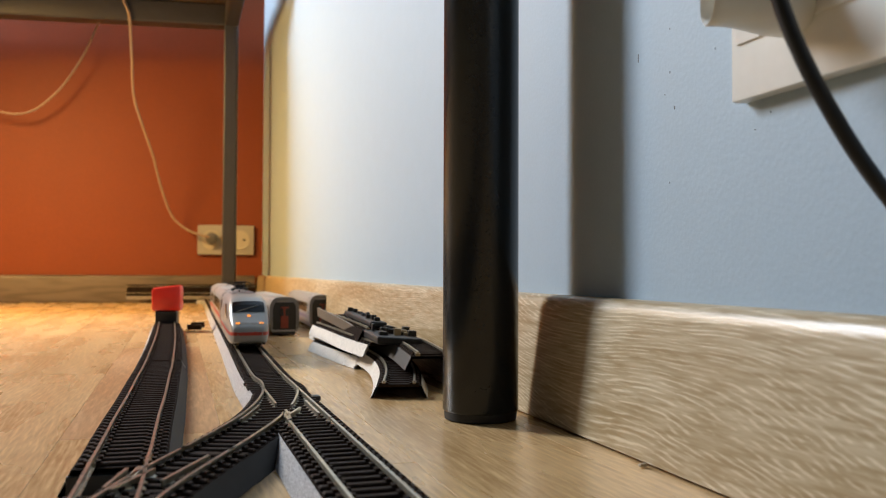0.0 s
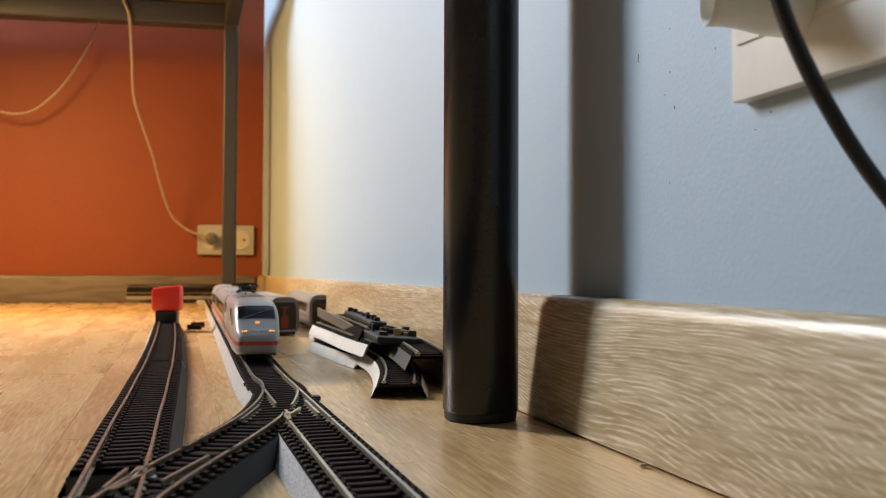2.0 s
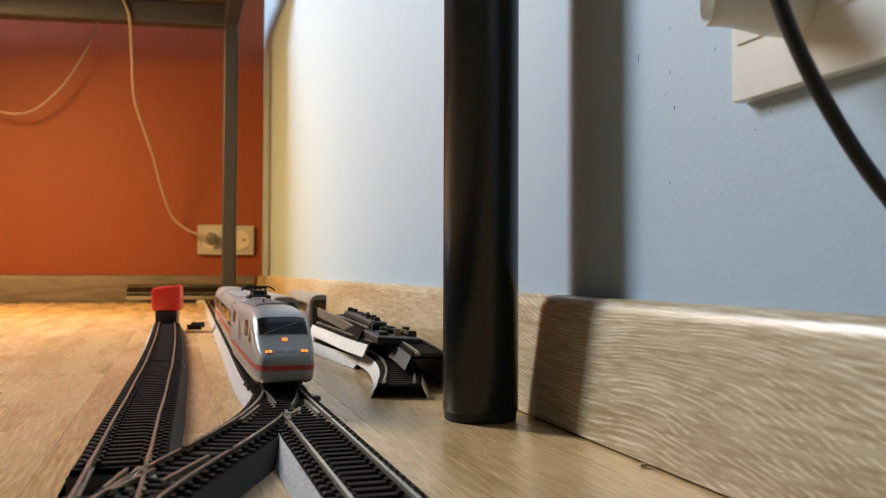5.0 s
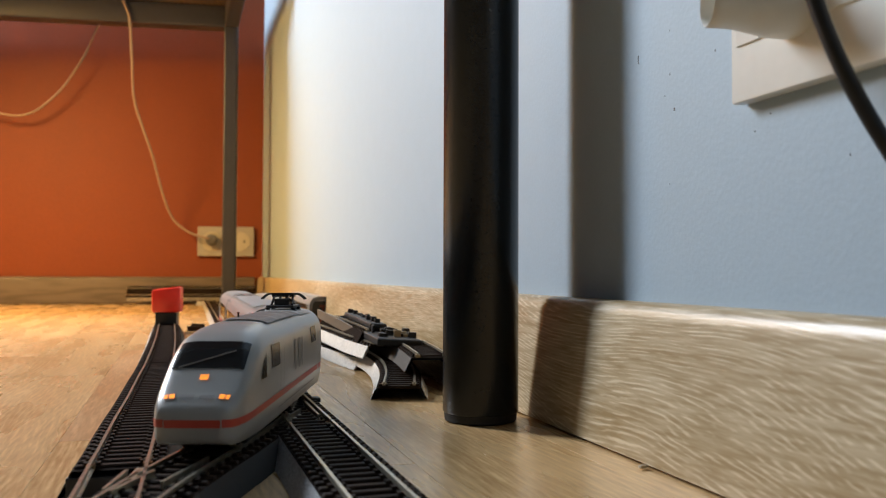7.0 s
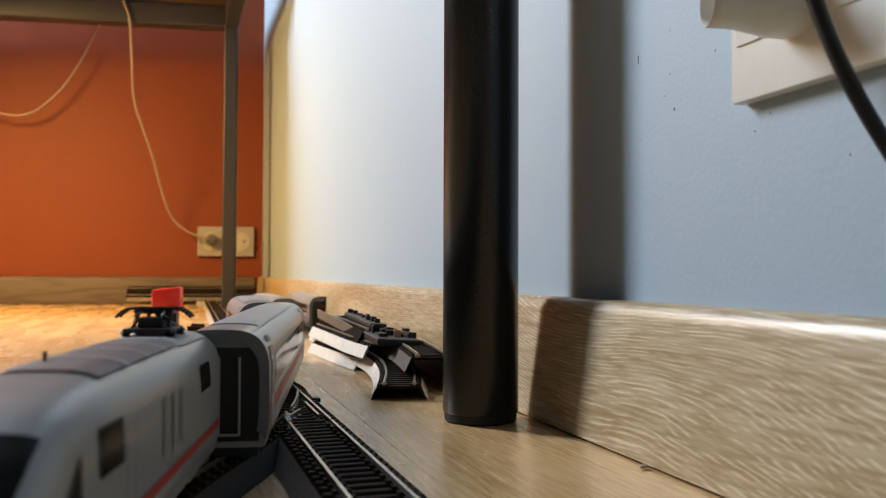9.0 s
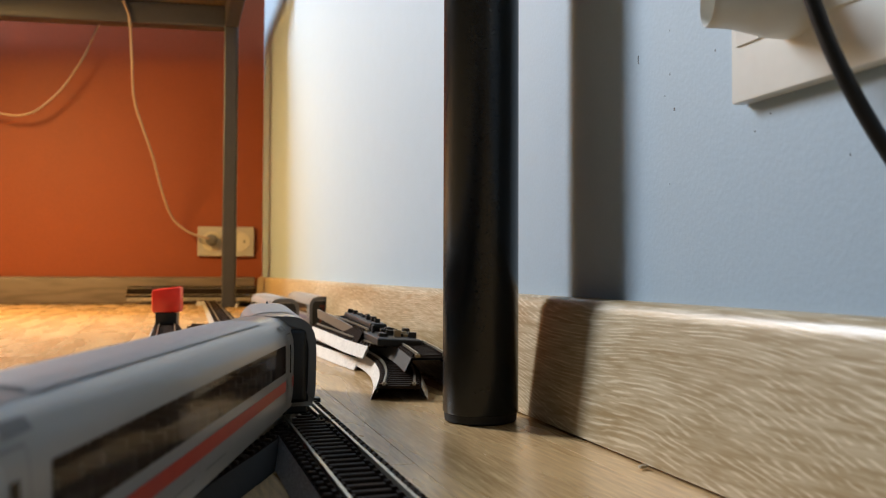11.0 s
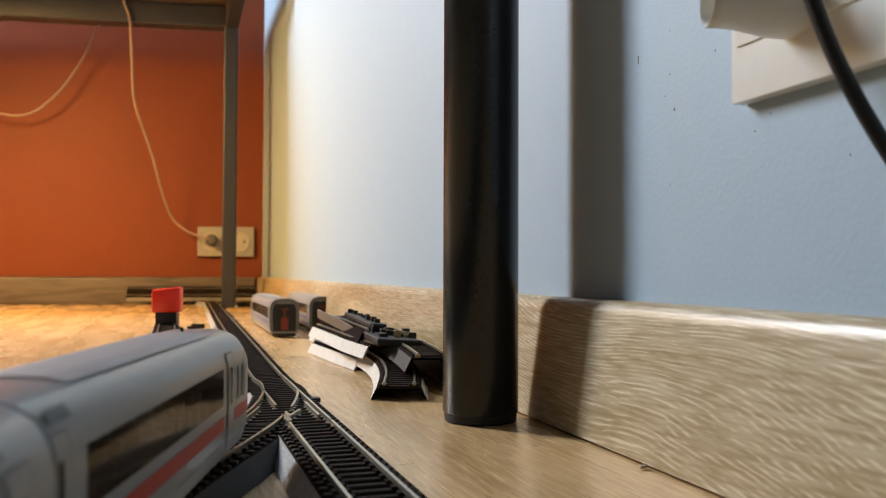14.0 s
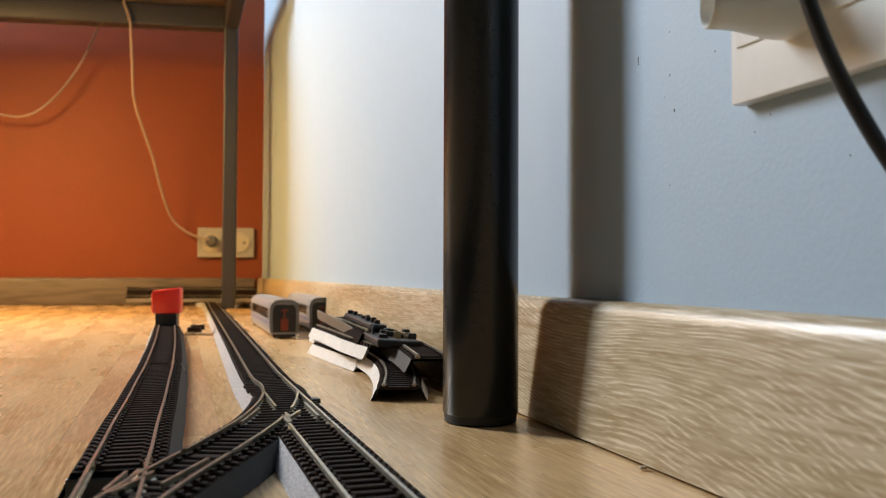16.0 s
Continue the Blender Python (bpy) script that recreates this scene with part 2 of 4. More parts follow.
def box(size, at=(0, 0, 0), bevel=0.0, turn=0.0, segments=2, bm=None):
    bm = bm or bmesh.new()
    made = bmesh.ops.create_cube(bm, size=1.0)["verts"]
    bmesh.ops.scale(bm, vec=size, verts=made)
    if bevel:
        edges = list({e for v in made for e in v.link_edges})
        made = list({v for f in bmesh.ops.bevel(bm, geom=edges, offset=bevel, segments=segments, affect="EDGES", profile=0.5)["faces"]
                     for v in f.verts} | {v for v in made if v.is_valid})
    if turn:
        bmesh.ops.rotate(bm, cent=(0, 0, 0), matrix=Matrix.Rotation(radians(turn), 3, "Z"), verts=made)
    bmesh.ops.translate(bm, vec=at, verts=made)
    return bm


def lathe(profile, steps=24, bm=None, at=None):
    """Turns (radius, height) pairs round z."""
    bm = bm or bmesh.new()
    rings = []
    for r, z in profile:
        ring = []
        for k in range(steps):
            a = 2 * math.pi * k / steps
            v = Vector((r * math.cos(a), r * math.sin(a), z))
            ring.append(bm.verts.new(at @ v if at else v))
        rings.append(ring)
    for a, b in zip(rings, rings[1:]):
        for k in range(steps):
            bm.faces.new((a[k], a[(k + 1) % steps], b[(k + 1) % steps], b[k]))
    bm.faces.new(rings[0][::-1])
    bm.faces.new(rings[-1])
    return bm


def sweep(section, line, bm=None, closed=True, caps=True, tangent_up=Vector((0, 0, 1))):
    """Carries a section of (sideways, up) pairs along a line of points."""
    bm = bm or bmesh.new()
    rings = []
    n = len(line)
    for i, p in enumerate(line):
        d = (line[min(i + 1, n - 1)] - line[max(i - 1, 0)]).normalized()
        side = d.cross(tangent_up)
        side = side.normalized() if side.length > 1e-6 else Vector((1, 0, 0))
        up = side.cross(d)
        rings.append([bm.verts.new(p + side * s + up * u) for s, u in section])
    m = len(section)
    for a, b in zip(rings, rings[1:]):
        for k in range(m if closed else m - 1):
            bm.faces.new((a[k], b[k], b[(k + 1) % m], a[(k + 1) % m]))
    if caps and closed:
        bm.faces.new(rings[0])
        bm.faces.new(rings[-1][::-1])
    return bm


def circle(r, steps=10):
    return [(r * math.cos(2 * math.pi * k / steps), r * math.sin(2 * math.pi * k / steps)) for k in range(steps)]


def spline(points, step):
    """Even points along a smooth curve through the given ones."""
    pts = [Vector(p) for p in points]
    pts = [pts[0] * 2 - pts[1]] + pts + [pts[-1] * 2 - pts[-2]]
    dense = []
    for a, b, c, d in zip(pts, pts[1:], pts[2:], pts[3:]):
        for k in range(24):
            t = k / 24
            dense.append(0.5 * (2 * b + (c - a) * t + (2 * a - 5 * b + 4 * c - d) * t * t + (3 * b - a - 3 * c + d) * t ** 3))
    dense.append(pts[-2])
    out, left = [dense[0]], step
    for a, b in zip(dense, dense[1:]):
        way = (b - a).length
        done = 0.0
        while way - done >= left:
            done += left
            out.append(a.lerp(b, done / way))
            left = step
        left -= way - done
    if (out[-1] - dense[-1]).length > step * 0.3:
        out.append(dense[-1])
    return out


# ---- the room ----
SLOPE = -0.311                      # the long wall runs this far sideways for each metre ahead
ALONG = Vector((SLOPE, 1, 0)).normalized()
INTO = Vector((1, -SLOPE, 0)).normalized()
TURN = math.degrees(math.atan(-SLOPE))


def skirt_front(y):
    return 0.0605 + SLOPE * (y - 0.341)


def wall_point(y, off=0.0, z=0.0):
    """A point on the skirting's front plane, moved into the wall by off."""
    return Vector((skirt_front(y), y, z)) + INTO * off


CORNER = wall_point(1.85, 0.014)
FAR = Vector((1, 0.17, 0)).normalized()          # the orange wall's way
FAR_IN = Vector((-0.17, 1, 0)).normalized()


def slab(a, b, thick, low, high, outward, bm=None):
    """A wall from a to b, its thickness on the outward side."""
    bm = bm or bmesh.new()
    o = outward.normalized() * thick
    quad = [a, b, b + o, a + o]
    v = [bm.verts.new((p.x, p.y, z)) for z in (low, high) for p in quad]
    for f in ((0, 1, 2, 3), (7, 6, 5, 4), (0, 4, 5, 1), (1, 5, 6, 2), (2, 6, 7, 3), (3, 7, 4, 0)):
        bm.faces.new([v[k] for k in f])
    bmesh.ops.recalc_face_normals(bm, faces=bm.faces)
    return bm


def aligned(name, bm, mat, direction, origin):
    """A mesh whose own y axis lies along a wall, so that grain follows it."""
    turn = Matrix.Translation(origin) @ Matrix(((direction.y, direction.x, 0), (-direction.x, direction.y, 0), (0, 0, 1))).to_4x4()
    bm.transform(turn.inverted())
    ob = part(name, bm, mat)
    ob.matrix_basis = turn
    return ob


near_end = wall_point(-1.6, 0.014)
left_far = CORNER - FAR * ((CORNER.x + 1.6) / FAR.x)
left_near = Vector((-1.6, -1.6, 0))
ob = aligned("wall_east", slab(near_end, CORNER + ALONG * 0.12, 0.12, 0, 2.5, INTO), "wall", ALONG, CORNER)
tagged(ob, "light grey-blue plastered wall with fine roller texture", "wall", kind="structure")
wall_east = ob
ob = part("wall_north", slab(left_far - FAR * 0.15, CORNER + FAR * 0.1, 0.12, 0, 2.5, FAR_IN), "orange")
tagged(ob, "bright orange painted wall", "wall", kind="structure")
bm = bmesh.new()
out = Vector((-1, 0, 0))
for y0, y1, z0, z1 in ((-1.6, 1.30, 0, 2.5), (1.62, 1.66, 0, 2.5), (1.30, 1.62, 0, 0.80), (1.30, 1.62, 1.76, 2.5)):
    slab(Vector((-1.6, y0, 0)), Vector((-1.6, y1, 0)), 0.12, z0, z1, out, bm)
ob = part("wall_west", bm, "plain")
tagged(ob, "unseen plain wall with a narrow window, dark to curb bounced light", "wall", kind="structure")
ob = part("wall_south", slab(left_near, near_end, 0.12, 0, 2.5, Vector((0, -1, 0))), "plain")
tagged(ob, "unseen plain wall, dark to curb bounced light", "wall", kind="structure")
bm = box((5.2, 5.4, 0.1), (-1.3, 0.5, 2.55))
ob = part("ceiling", bm, "plain")
tagged(ob, "unseen plain ceiling, dark to curb bounced light", "ceiling", kind="structure")


def skirting(name, a, b, direction, inward, mat, label, height=0.058, thick=0.014):
    """A board with a slightly leaning face and a rounded top edge, against the wall line a to b."""
    top = thick - 0.0052
    profile = [(0, 0.0012), (thick, 0.0012), (top + 0.0007, height - 0.006), (top - 0.0002, height - 0.0030),
               (top - 0.0016, height - 0.0010), (top - 0.0034, height), (0, height)]
    bm = bmesh.new()
    ends = []
    for p in (a, b):
        ends.append([bm.verts.new(p - inward * s + Vector((0, 0, z))) for s, z in profile])
    n = len(profile)
    for k in range(n):
        bm.faces.new((ends[0][k], ends[1][k], ends[1][(k + 1) % n], ends[0][(k + 1) % n]))
    bm.faces.new(ends[0])
    bm.faces.new(ends[1][::-1])
    bmesh.ops.recalc_face_normals(bm, faces=bm.faces)
    ob = smooth(aligned(name, bm, mat, direction, a))
    return tagged(ob, label, "skirting board", kind="structure")


skirting("baseboard_east", near_end, CORNER, ALONG, INTO, "skirting", "pale oak-grained skirting board with a rounded top edge")
skirting("baseboard_north", left_far, CORNER - FAR * 0.016, FAR, FAR_IN, "skirting_far", "oak-grained skirting board under the orange wall, darkened for shade")

# ---- model railway ----
RAIL_TOP = 0.011
GAUGE = 0.0165


def flat(points, z=0.0):
    return [(x, y, z) for x, y in points]


TRAIN_WAY = [(-0.478, 1.75), (-0.3735, 1.4), (-0.254, 1.0), (-0.1645, 0.7), (-0.129, 0.58), (-0.099, 0.48), (-0.087, 0.448),
             (-0.079, 0.415), (-0.0745, 0.38), (-0.073, 0.347), (-0.0738, 0.318), (-0.0763, 0.285), (-0.0798, 0.246),
             (-0.0808, 0.215), (-0.0785, 0.185), (-0.0745, 0.155), (-0.0700, 0.125), (-0.0655, 0.095), (-0.0610, 0.065),
             (-0.0528, 0.01), (-0.036, -0.09), (-0.014, -0.19), (0.070, -0.49), (0.220, -0.99)]
WAY = spline(flat(TRAIN_WAY), 0.004)


def between(line, y_far, y_near):
    return [p for p in line if y_near <= p.y <= y_far]


def shifted(line, side, z=0.0):
    out = []
    n = len(line)
    for i, p in enumerate(line):
        d = (line[min(i + 1, n - 1)] - line[max(i - 1, 0)]).normalized()
        out.append(p + d.cross(Vector((0, 0, 1))) * side + Vector((0, 0, z)))
    return out


RAIL = [(-0.0011, -0.0026), (0.0011, -0.0026), (0.0011, -0.0022), (0.0003, -0.0019), (0.0003, -0.0008), (0.00052, -0.0006), (0.00052, 0),
        (-0.00052, 0), (-0.00052, -0.0006), (-0.0003, -0.0008), (-0.0003, -0.0019), (-0.0011, -0.0022)]


def bed_mesh(line, top=0.0083, half_top=0.0138, half_low=0.0176, lift=0.0, caps=False, shade_flank=False):
    """A hollow moulded ballast shell: dark top, grey slopes, open dark ends."""
    bm = bmesh.new()
    section = [(-half_low, 0.0004), (-half_top, top), (half_top, top), (half_low, 0.0004), (half_low - 0.0016, 0.0004),
               (half_top - 0.001, top - 0.0014), (-half_top + 0.001, top - 0.0014), (-half_low + 0.0016, 0.0004)]
    sweep([(s, z + lift) for s, z in section], line, bm, caps=caps)
    bm.normal_update()
    for f in bm.faces:
        c = f.calc_center_median()
        if abs(f.normal.z) > 0.9:
            f.material_index = 1 if f.normal.z > 0 or c.z > 0.004 + lift else 2
        if len(f.verts) > 4:
            f.material_index = 2
    bmesh.ops.recalc_face_normals(bm, faces=bm.faces)
    if shade_flank:                                  # right-hand flank: shade put into its colour
        for f in bm.faces:
            if abs(f.normal.z) < 0.9 and f.normal.x > 0.2 and max(v.co.z for v in f.verts) > top + lift - 0.0005:
                f.material_index = 2
    return bm


def sleeper_mesh(length):
    bm = box((length, 0.0029, 0.0018), (0, 0, 0), 0.0004, segments=1)
    for side in (-1, 1):                      # rail chairs
        for x in (-0.0017, 0.0017):
            box((0.0016, 0.0024, 0.0012), (side * GAUGE / 2 + x, 0, 0.0011), bm=bm)
    me = bpy.data.meshes.new("sleeper")
    bm.to_mesh(me)
    bm.free()
    me.materials.append(M["sleeper"])
    return me


SLEEPER = sleeper_mesh(0.0262)
SHORT_SLEEPER = sleeper_mesh(0.0225)
PITCH = 0.0067


def along(line, step, start=0.5):
    """(point, heading) at even steps along a line."""
    out, need = [], step * start
    for a, b in zip(line, line[1:]):
        d = b - a
        way, done = d.length, 0.0
        while way - done >= need:
            done += need
            out.append((a + d * (done / way), d.normalized()))
            need = step
        need -= way - done
    return out


def lay_sleepers(owner, line, lift=0.0, mesh=None, skip=None):
    for p, d in along(line, PITCH):
        if skip and skip(p):
            continue
        ob = new("sleeper", mesh or SLEEPER)
        ob.parent = owner
        ob.matrix_basis = Matrix.Translation((p.x, p.y, 0.0084 + lift)) @ Matrix.Rotation(math.atan2(d.y, d.x) - math.pi / 2, 4, "Z")


def rail(owner, line, lift=0.0, name="rail"):
    return part(name, sweep(RAIL, [p + Vector((0, 0, RAIL_TOP + lift)) for p in line]), "rail", owner)


def track(line, label, lift=0.0, group="track pieces", mats=("bed", "bed_top", "bed_dark"), name="track_piece", slim=False, shade_flank=False):
    t = thing(name, label, "model track", group=group)
    part("ballast_bed", bed_mesh(line, lift=lift, half_top=0.0122, half_low=0.0160) if slim else bed_mesh(line, lift=lift, shade_flank=shade_flank), mats, t)
    for side in (-1, 1):
        rail(t, shifted(line, side * GAUGE / 2), lift)
        for end, inner in ((line[0], line[1]), (line[-1], line[-2])):     # rail joiners
            d = (inner - end).normalized()
            q = end + d * 0.004 + d.cross(Vector((0, 0, 1))) * side * GAUGE / 2
            part("rail_joiner", box((0.0026, 0.0085, 0.0014), (q.x, q.y, 0.0092 + lift), turn=math.degrees(math.atan2(d.y, d.x)) - 90), "brass", t)
    lay_sleepers(t, line, lift, SHORT_SLEEPER if slim else None)
    return t


def straight(a, b, step=0.01):
    a, b = Vector((*a, 0)), Vector((*b, 0))
    n = max(2, int((b - a).length / step))
    return [a.lerp(b, k / n) for k in range(n + 1)]


NEAR_MAIN = [(-0.099, 0.48), (-0.015, 0.22)]


def main_x(y):
    return -0.099 + (0.48 - y) * 0.323


# far main line, in two lengths
track(between(WAY, 1.75, 1.0), "dark sleepered model track on grey ballast bed")
track(between(WAY, 1.002, 0.479), "dark sleepered model track on grey ballast bed")

# first turnout
t = thing("turnout", "model railway turnout on grey ballast bed, set to the branch", "model turnout", group="turnouts")
through_line = straight((main_x(0.479), 0.479), (main_x(0.335), 0.335), 0.006)
branch = between(WAY, 0.484, 0.275)
part("ballast_bed", bed_mesh(through_line), ("bed", "bed_top", "bed_dark"), t)
part("branch_bed", bed_mesh(branch, lift=-0.00025, shade_flank=True), ("bed", "bed_top", "bed_dark"), t)
fill = [p for p in branch if 0.345 < p.y < 0.44]
bm = bmesh.new()                               # web of the bed between the two ways
pairs = [(bm.verts.new((p.x, p.y, 0.00795)), bm.verts.new((main_x(p.y), p.y, 0.00795))) for p in fill]
for (a, b), (c, d) in zip(pairs, pairs[1:]):
    bm.faces.new((a, b, d, c))
part("bed_web", bm, "bed_top", t)
for p, d in along(through_line, PITCH):
    near = min(branch, key=lambda q: abs(q.y - p.y))
    gap = abs(near.x - p.x)
    reach = 0.0262 + (gap if gap < 0.020 else 0)
    bm = box((reach, 0.0029, 0.0018), ((0.0131 - reach / 2) if gap < 0.020 else 0, 0, 0), 0.0004, segments=1)
    ob = part("sleeper", bm, "sleeper", t)
    ob.matrix_basis = Matrix.Translation((p.x, p.y, 0.0084)) @ Matrix.Rotation(math.atan2(d.y, d.x) - math.pi / 2 + math.pi, 4, "Z")
lay_sleepers(t, branch, -0.0002, skip=lambda p: abs(main_x(p.y) - p.x) < 0.020)
outer = [Vector((main_x(p.y), p.y, 0)) + Vector((1, 0.323, 0)).normalized() * GAUGE / 2 for p in through_line]
inner = [Vector((main_x(p.y), p.y, 0)) - Vector((1, 0.323, 0)).normalized() * GAUGE / 2 for p in through_line]
rail(t, outer, name="stock_rail")
rail(t, [p for p in inner if p.y < 0.352], name="closure_rail")
rail(t, [p for p in inner if 0.368 < p.y < 0.425], name="point_blade")
left_rail = shifted(branch, GAUGE / 2)
right_rail = shifted(branch, -GAUGE / 2)
if left_rail[0].x > right_rail[0].x:
    left_rail, right_rail = right_rail, left_rail
rail(t, left_rail, name="stock_rail")
rail(t, [p for p in right_rail if p.y < 0.352], name="closure_rail")
rail(t, [p for p in right_rail if 0.366 < p.y < 0.425], name="point_blade")
rail(t, [p + Vector((-0.0026, -0.001, 0)) for p in outer if 0.345 < p.y < 0.385], name="check_rail")
rail(t, [p + Vector((0.0026, 0, 0)) for p in left_rail if 0.33 < p.y < 0.37], name="check_rail")
for k, (x, y) in enumerate(((-0.0605, 0.362), (-0.0655, 0.356))):       # wing rails of the frog
    rail(t, straight((x, y), (x + (0.004 if k else -0.004) + 0.002, y - 0.022), 0.004), name="wing_rail")
part("frog", box((0.0022, 0.014, 0.0022), (-0.0632, 0.346, 0.0097), 0.0004, turn=8), "rail", t)
p = Vector((main_x(0.40) + 0.0128, 0.405, 0.0085))
part("point_lever", box((0.004, 0.006, 0.0022), p, 0.0004, turn=18), "black", t)

# right way goes on past the camera
track(straight((main_x(0.333), 0.333), (main_x(0.155), 0.155)), "dark sleepered model track on grey ballast bed")
track(straight((main_x(0.152), 0.152), (main_x(-0.05), -0.05)), "dark sleepered model track on grey ballast bed")

# siding with the buffer stop
SIDING = [(-0.3135, 0.965), (-0.242, 0.741), (-0.184, 0.553), (-0.159, 0.468), (-0.1375, 0.395), (-0.1216, 0.339), (-0.106, 0.286),
          (-0.0992, 0.262)]
siding = spline(flat(SIDING), 0.006)
track([p for p in siding if p.y > 0.56], "dark sleepered model siding track on grey ballast bed", shade_flank=True)
track([p for p in siding if p.y < 0.562], "dark sleepered model siding track on grey ballast bed", shade_flank=True)

end = siding[-1]
ob = part("bed_end", box((0.0310, 0.003, 0.0062), (0, 0, 0.0034), 0.0005), "black", bpy.data.objects["track_piece.005"], "black open bed end")
ob.matrix_basis = Matrix.Translation(end + Vector((0, 0.001, 0))) @ Matrix.Rotation(radians(TURN - 1), 4, "Z")

# second turnout, joining branch and siding
t = thing("turnout", "model railway turnout on grey ballast bed beside the siding", "model turnout", group="turnouts")
cross = between(WAY, 0.284, 0.03)
side_line = spline(flat([(-0.0990, 0.2615), (-0.0893, 0.228), (-0.083, 0.205), (-0.0765, 0.18)]), 0.004)
side_bed = [p for p in side_line if p.y < 0.229]
part("branch_bed", bed_mesh(cross, shade_flank=True), ("bed", "bed_top", "bed_dark"), t)
part("ballast_bed", bed_mesh(side_bed, lift=-0.00025), ("bed", "bed_top", "bed_dark"), t)
lay_sleepers(t, cross)
lay_sleepers(t, side_bed, -0.0002, skip=lambda p: p.y < 0.19)
for side in (-1, 1):
    rail(t, shifted(cross, side * GAUGE / 2))
    rail(t, shifted(side_line, side * GAUGE / 2))
part("frog", box((0.0022, 0.014, 0.0022), (-0.0885, 0.246, 0.0099), 0.0004, turn=8), "rail", t)
for a, b in (((-0.0925, 0.250), (-0.0905, 0.228)), ((-0.0845, 0.250), (-0.088, 0.226)), ((-0.0735, 0.268), (-0.0775, 0.236))):
    rail(t, straight(a, b, 0.005), name="check_rail")


def buffer_stop():
    t = thing("buffer_stop", "bright red plastic block on a black siding buffer stop", "buffer stop",
              Matrix.Translation((-0.312, 0.962, 0)) @ Matrix.Rotation(radians(10), 4, "Z"))
    bm = box((0.0315, 0.026, 0.029), (0, 0, 0.0375), 0.003)
    for v in bm.verts:                         # chamfer of the block's far side
        if v.co.z > 0.04 and v.co.x < -0.008:
            v.co.z -= 0.003
    smooth(part("block", bm, "red", t, "bright red plastic block"))
    part("foot", box((0.023, 0.024, 0.0145), (0, 0, 0.0158), 0.001), "black", t, "black plastic foot")
    for x in (-0.008, 0.008):
        part("clip", box((0.003, 0.02, 0.003), (x, 0, 0.0105)), "black", t)
    return t


buffer_stop()
for k, (x, y) in enumerate(((-0.297, 1.03), (-0.288, 0.985))):
    ob = part("wooden_offcut", box((0.016, 0.005, 0.006), (0, 0, 0.003), 0.0006), "sleeper")
    ob.matrix_basis = pose(x, y, 0, 0, 0, 4 - 3 * k)
    tagged(ob, "small dark brown plastic offcut lying on the floor", "offcut", "offcuts by the siding")

# straight pieces leaning on the far skirting board
base = CORNER - FAR * 0.10 - FAR_IN * 0.055
line = [Vector((0, 0, 0)) + FAR * (-0.27 + 0.01 * k) for k in range(27)]
far_piece = track(line, "grey straight track piece raised on edge against the skirting board", group="loose track", mats=("bed", "bed_top", "bed_dark"))
far_piece.matrix_basis = Matrix.Translation(base + FAR * 0.10 + Vector((0, 0, 0.0225))) @ Matrix.Rotation(radians(56), 4, FAR)
far_piece2 = track([Vector((0, 0, 0)) + (FAR * 0.6 - FAR_IN * 0.8) * (0.01 * k) for k in range(16)],
                   "grey track piece lying beside the wall in the corner", group="loose track")
far_piece2.matrix_basis = Matrix.Translation(CORNER - FAR * 0.115 - FAR_IN * 0.085 + Vector((0, 0, 0.0)))


# ---- the train ----
HALF, ROOF, LOW = 0.0153, 0.040, 0.0035


def hull(d, a, shape, out=0.0):
    """Point of a car's skin: d metres behind the front, a degrees from the roof's crown (past 90: down the side)."""
    w, top, low, *more = shape(d)
    e = more[0] if more else 0.72
    waist = low + (top - low) * 0.60
    if abs(a) <= 90:
        s, c = math.sin(radians(abs(a))), math.cos(radians(abs(a)))
        x, z = (w + out) * s ** (e - 0.1), waist + (top - waist + out) * c ** e
    else:
        k = (abs(a) - 90) / 90
        z = waist + (low - waist) * k
        x = (w + out) * (1 - 0.035 * k * k - (0.10 * max(0, k - 0.75) * 4) ** 1.2)
    return Vector((math.copysign(x, a), -d, z))


def table(rows):
    def shape(d):
        for (d0, *a), (d1, *b) in zip(rows, rows[1:]):
            if d <= d1:
                k = (d - d0) / (d1 - d0)
                return [p + (q - p) * k for p, q in zip(a, b)]
        return rows[-1][1:]
    return shape


def skin(shape, ds, angles, out=0.0, bm=None):
    """A patch of the car's skin over stations ds and angles."""
    bm = bm or bmesh.new()
    grid = [[bm.verts.new(hull(d, a, shape, out)) for a in angles] for d in ds]
    for r, q in zip(grid, grid[1:]):
        for k in range(len(angles) - 1):
            bm.faces.new((r[k], r[k + 1], q[k + 1], q[k]))
    return bm, grid


def steps(a, b, n):
    return [a + (b - a) * k / n for k in range(n + 1)]


def panel(shape, d0, d1, a0, a1, out=0.00025, nd=6, na=4):
    bm, _ = skin(shape, steps(d0, d1, nd), steps(a0, a1, na), out)
    bmesh.ops.recalc_face_normals(bm, faces=bm.faces)
    return bm


def side_angle(z, top=ROOF, low=LOW, e=0.72):
    """The angle at which the side is z above the rails."""
    waist = low + (top - low) * 0.60
    if z > waist:
        return math.degrees(math.acos(min(1, ((z - waist) / (top - waist)) ** (1 / e))))
    return 90 + 90 * (z - waist) / (low - waist)


def level_angle(shape, d, z):
    w, top, low, *more = shape(d)
    return side_angle(min(z, top - 0.0001), top, low, more[0] if more else 0.72)


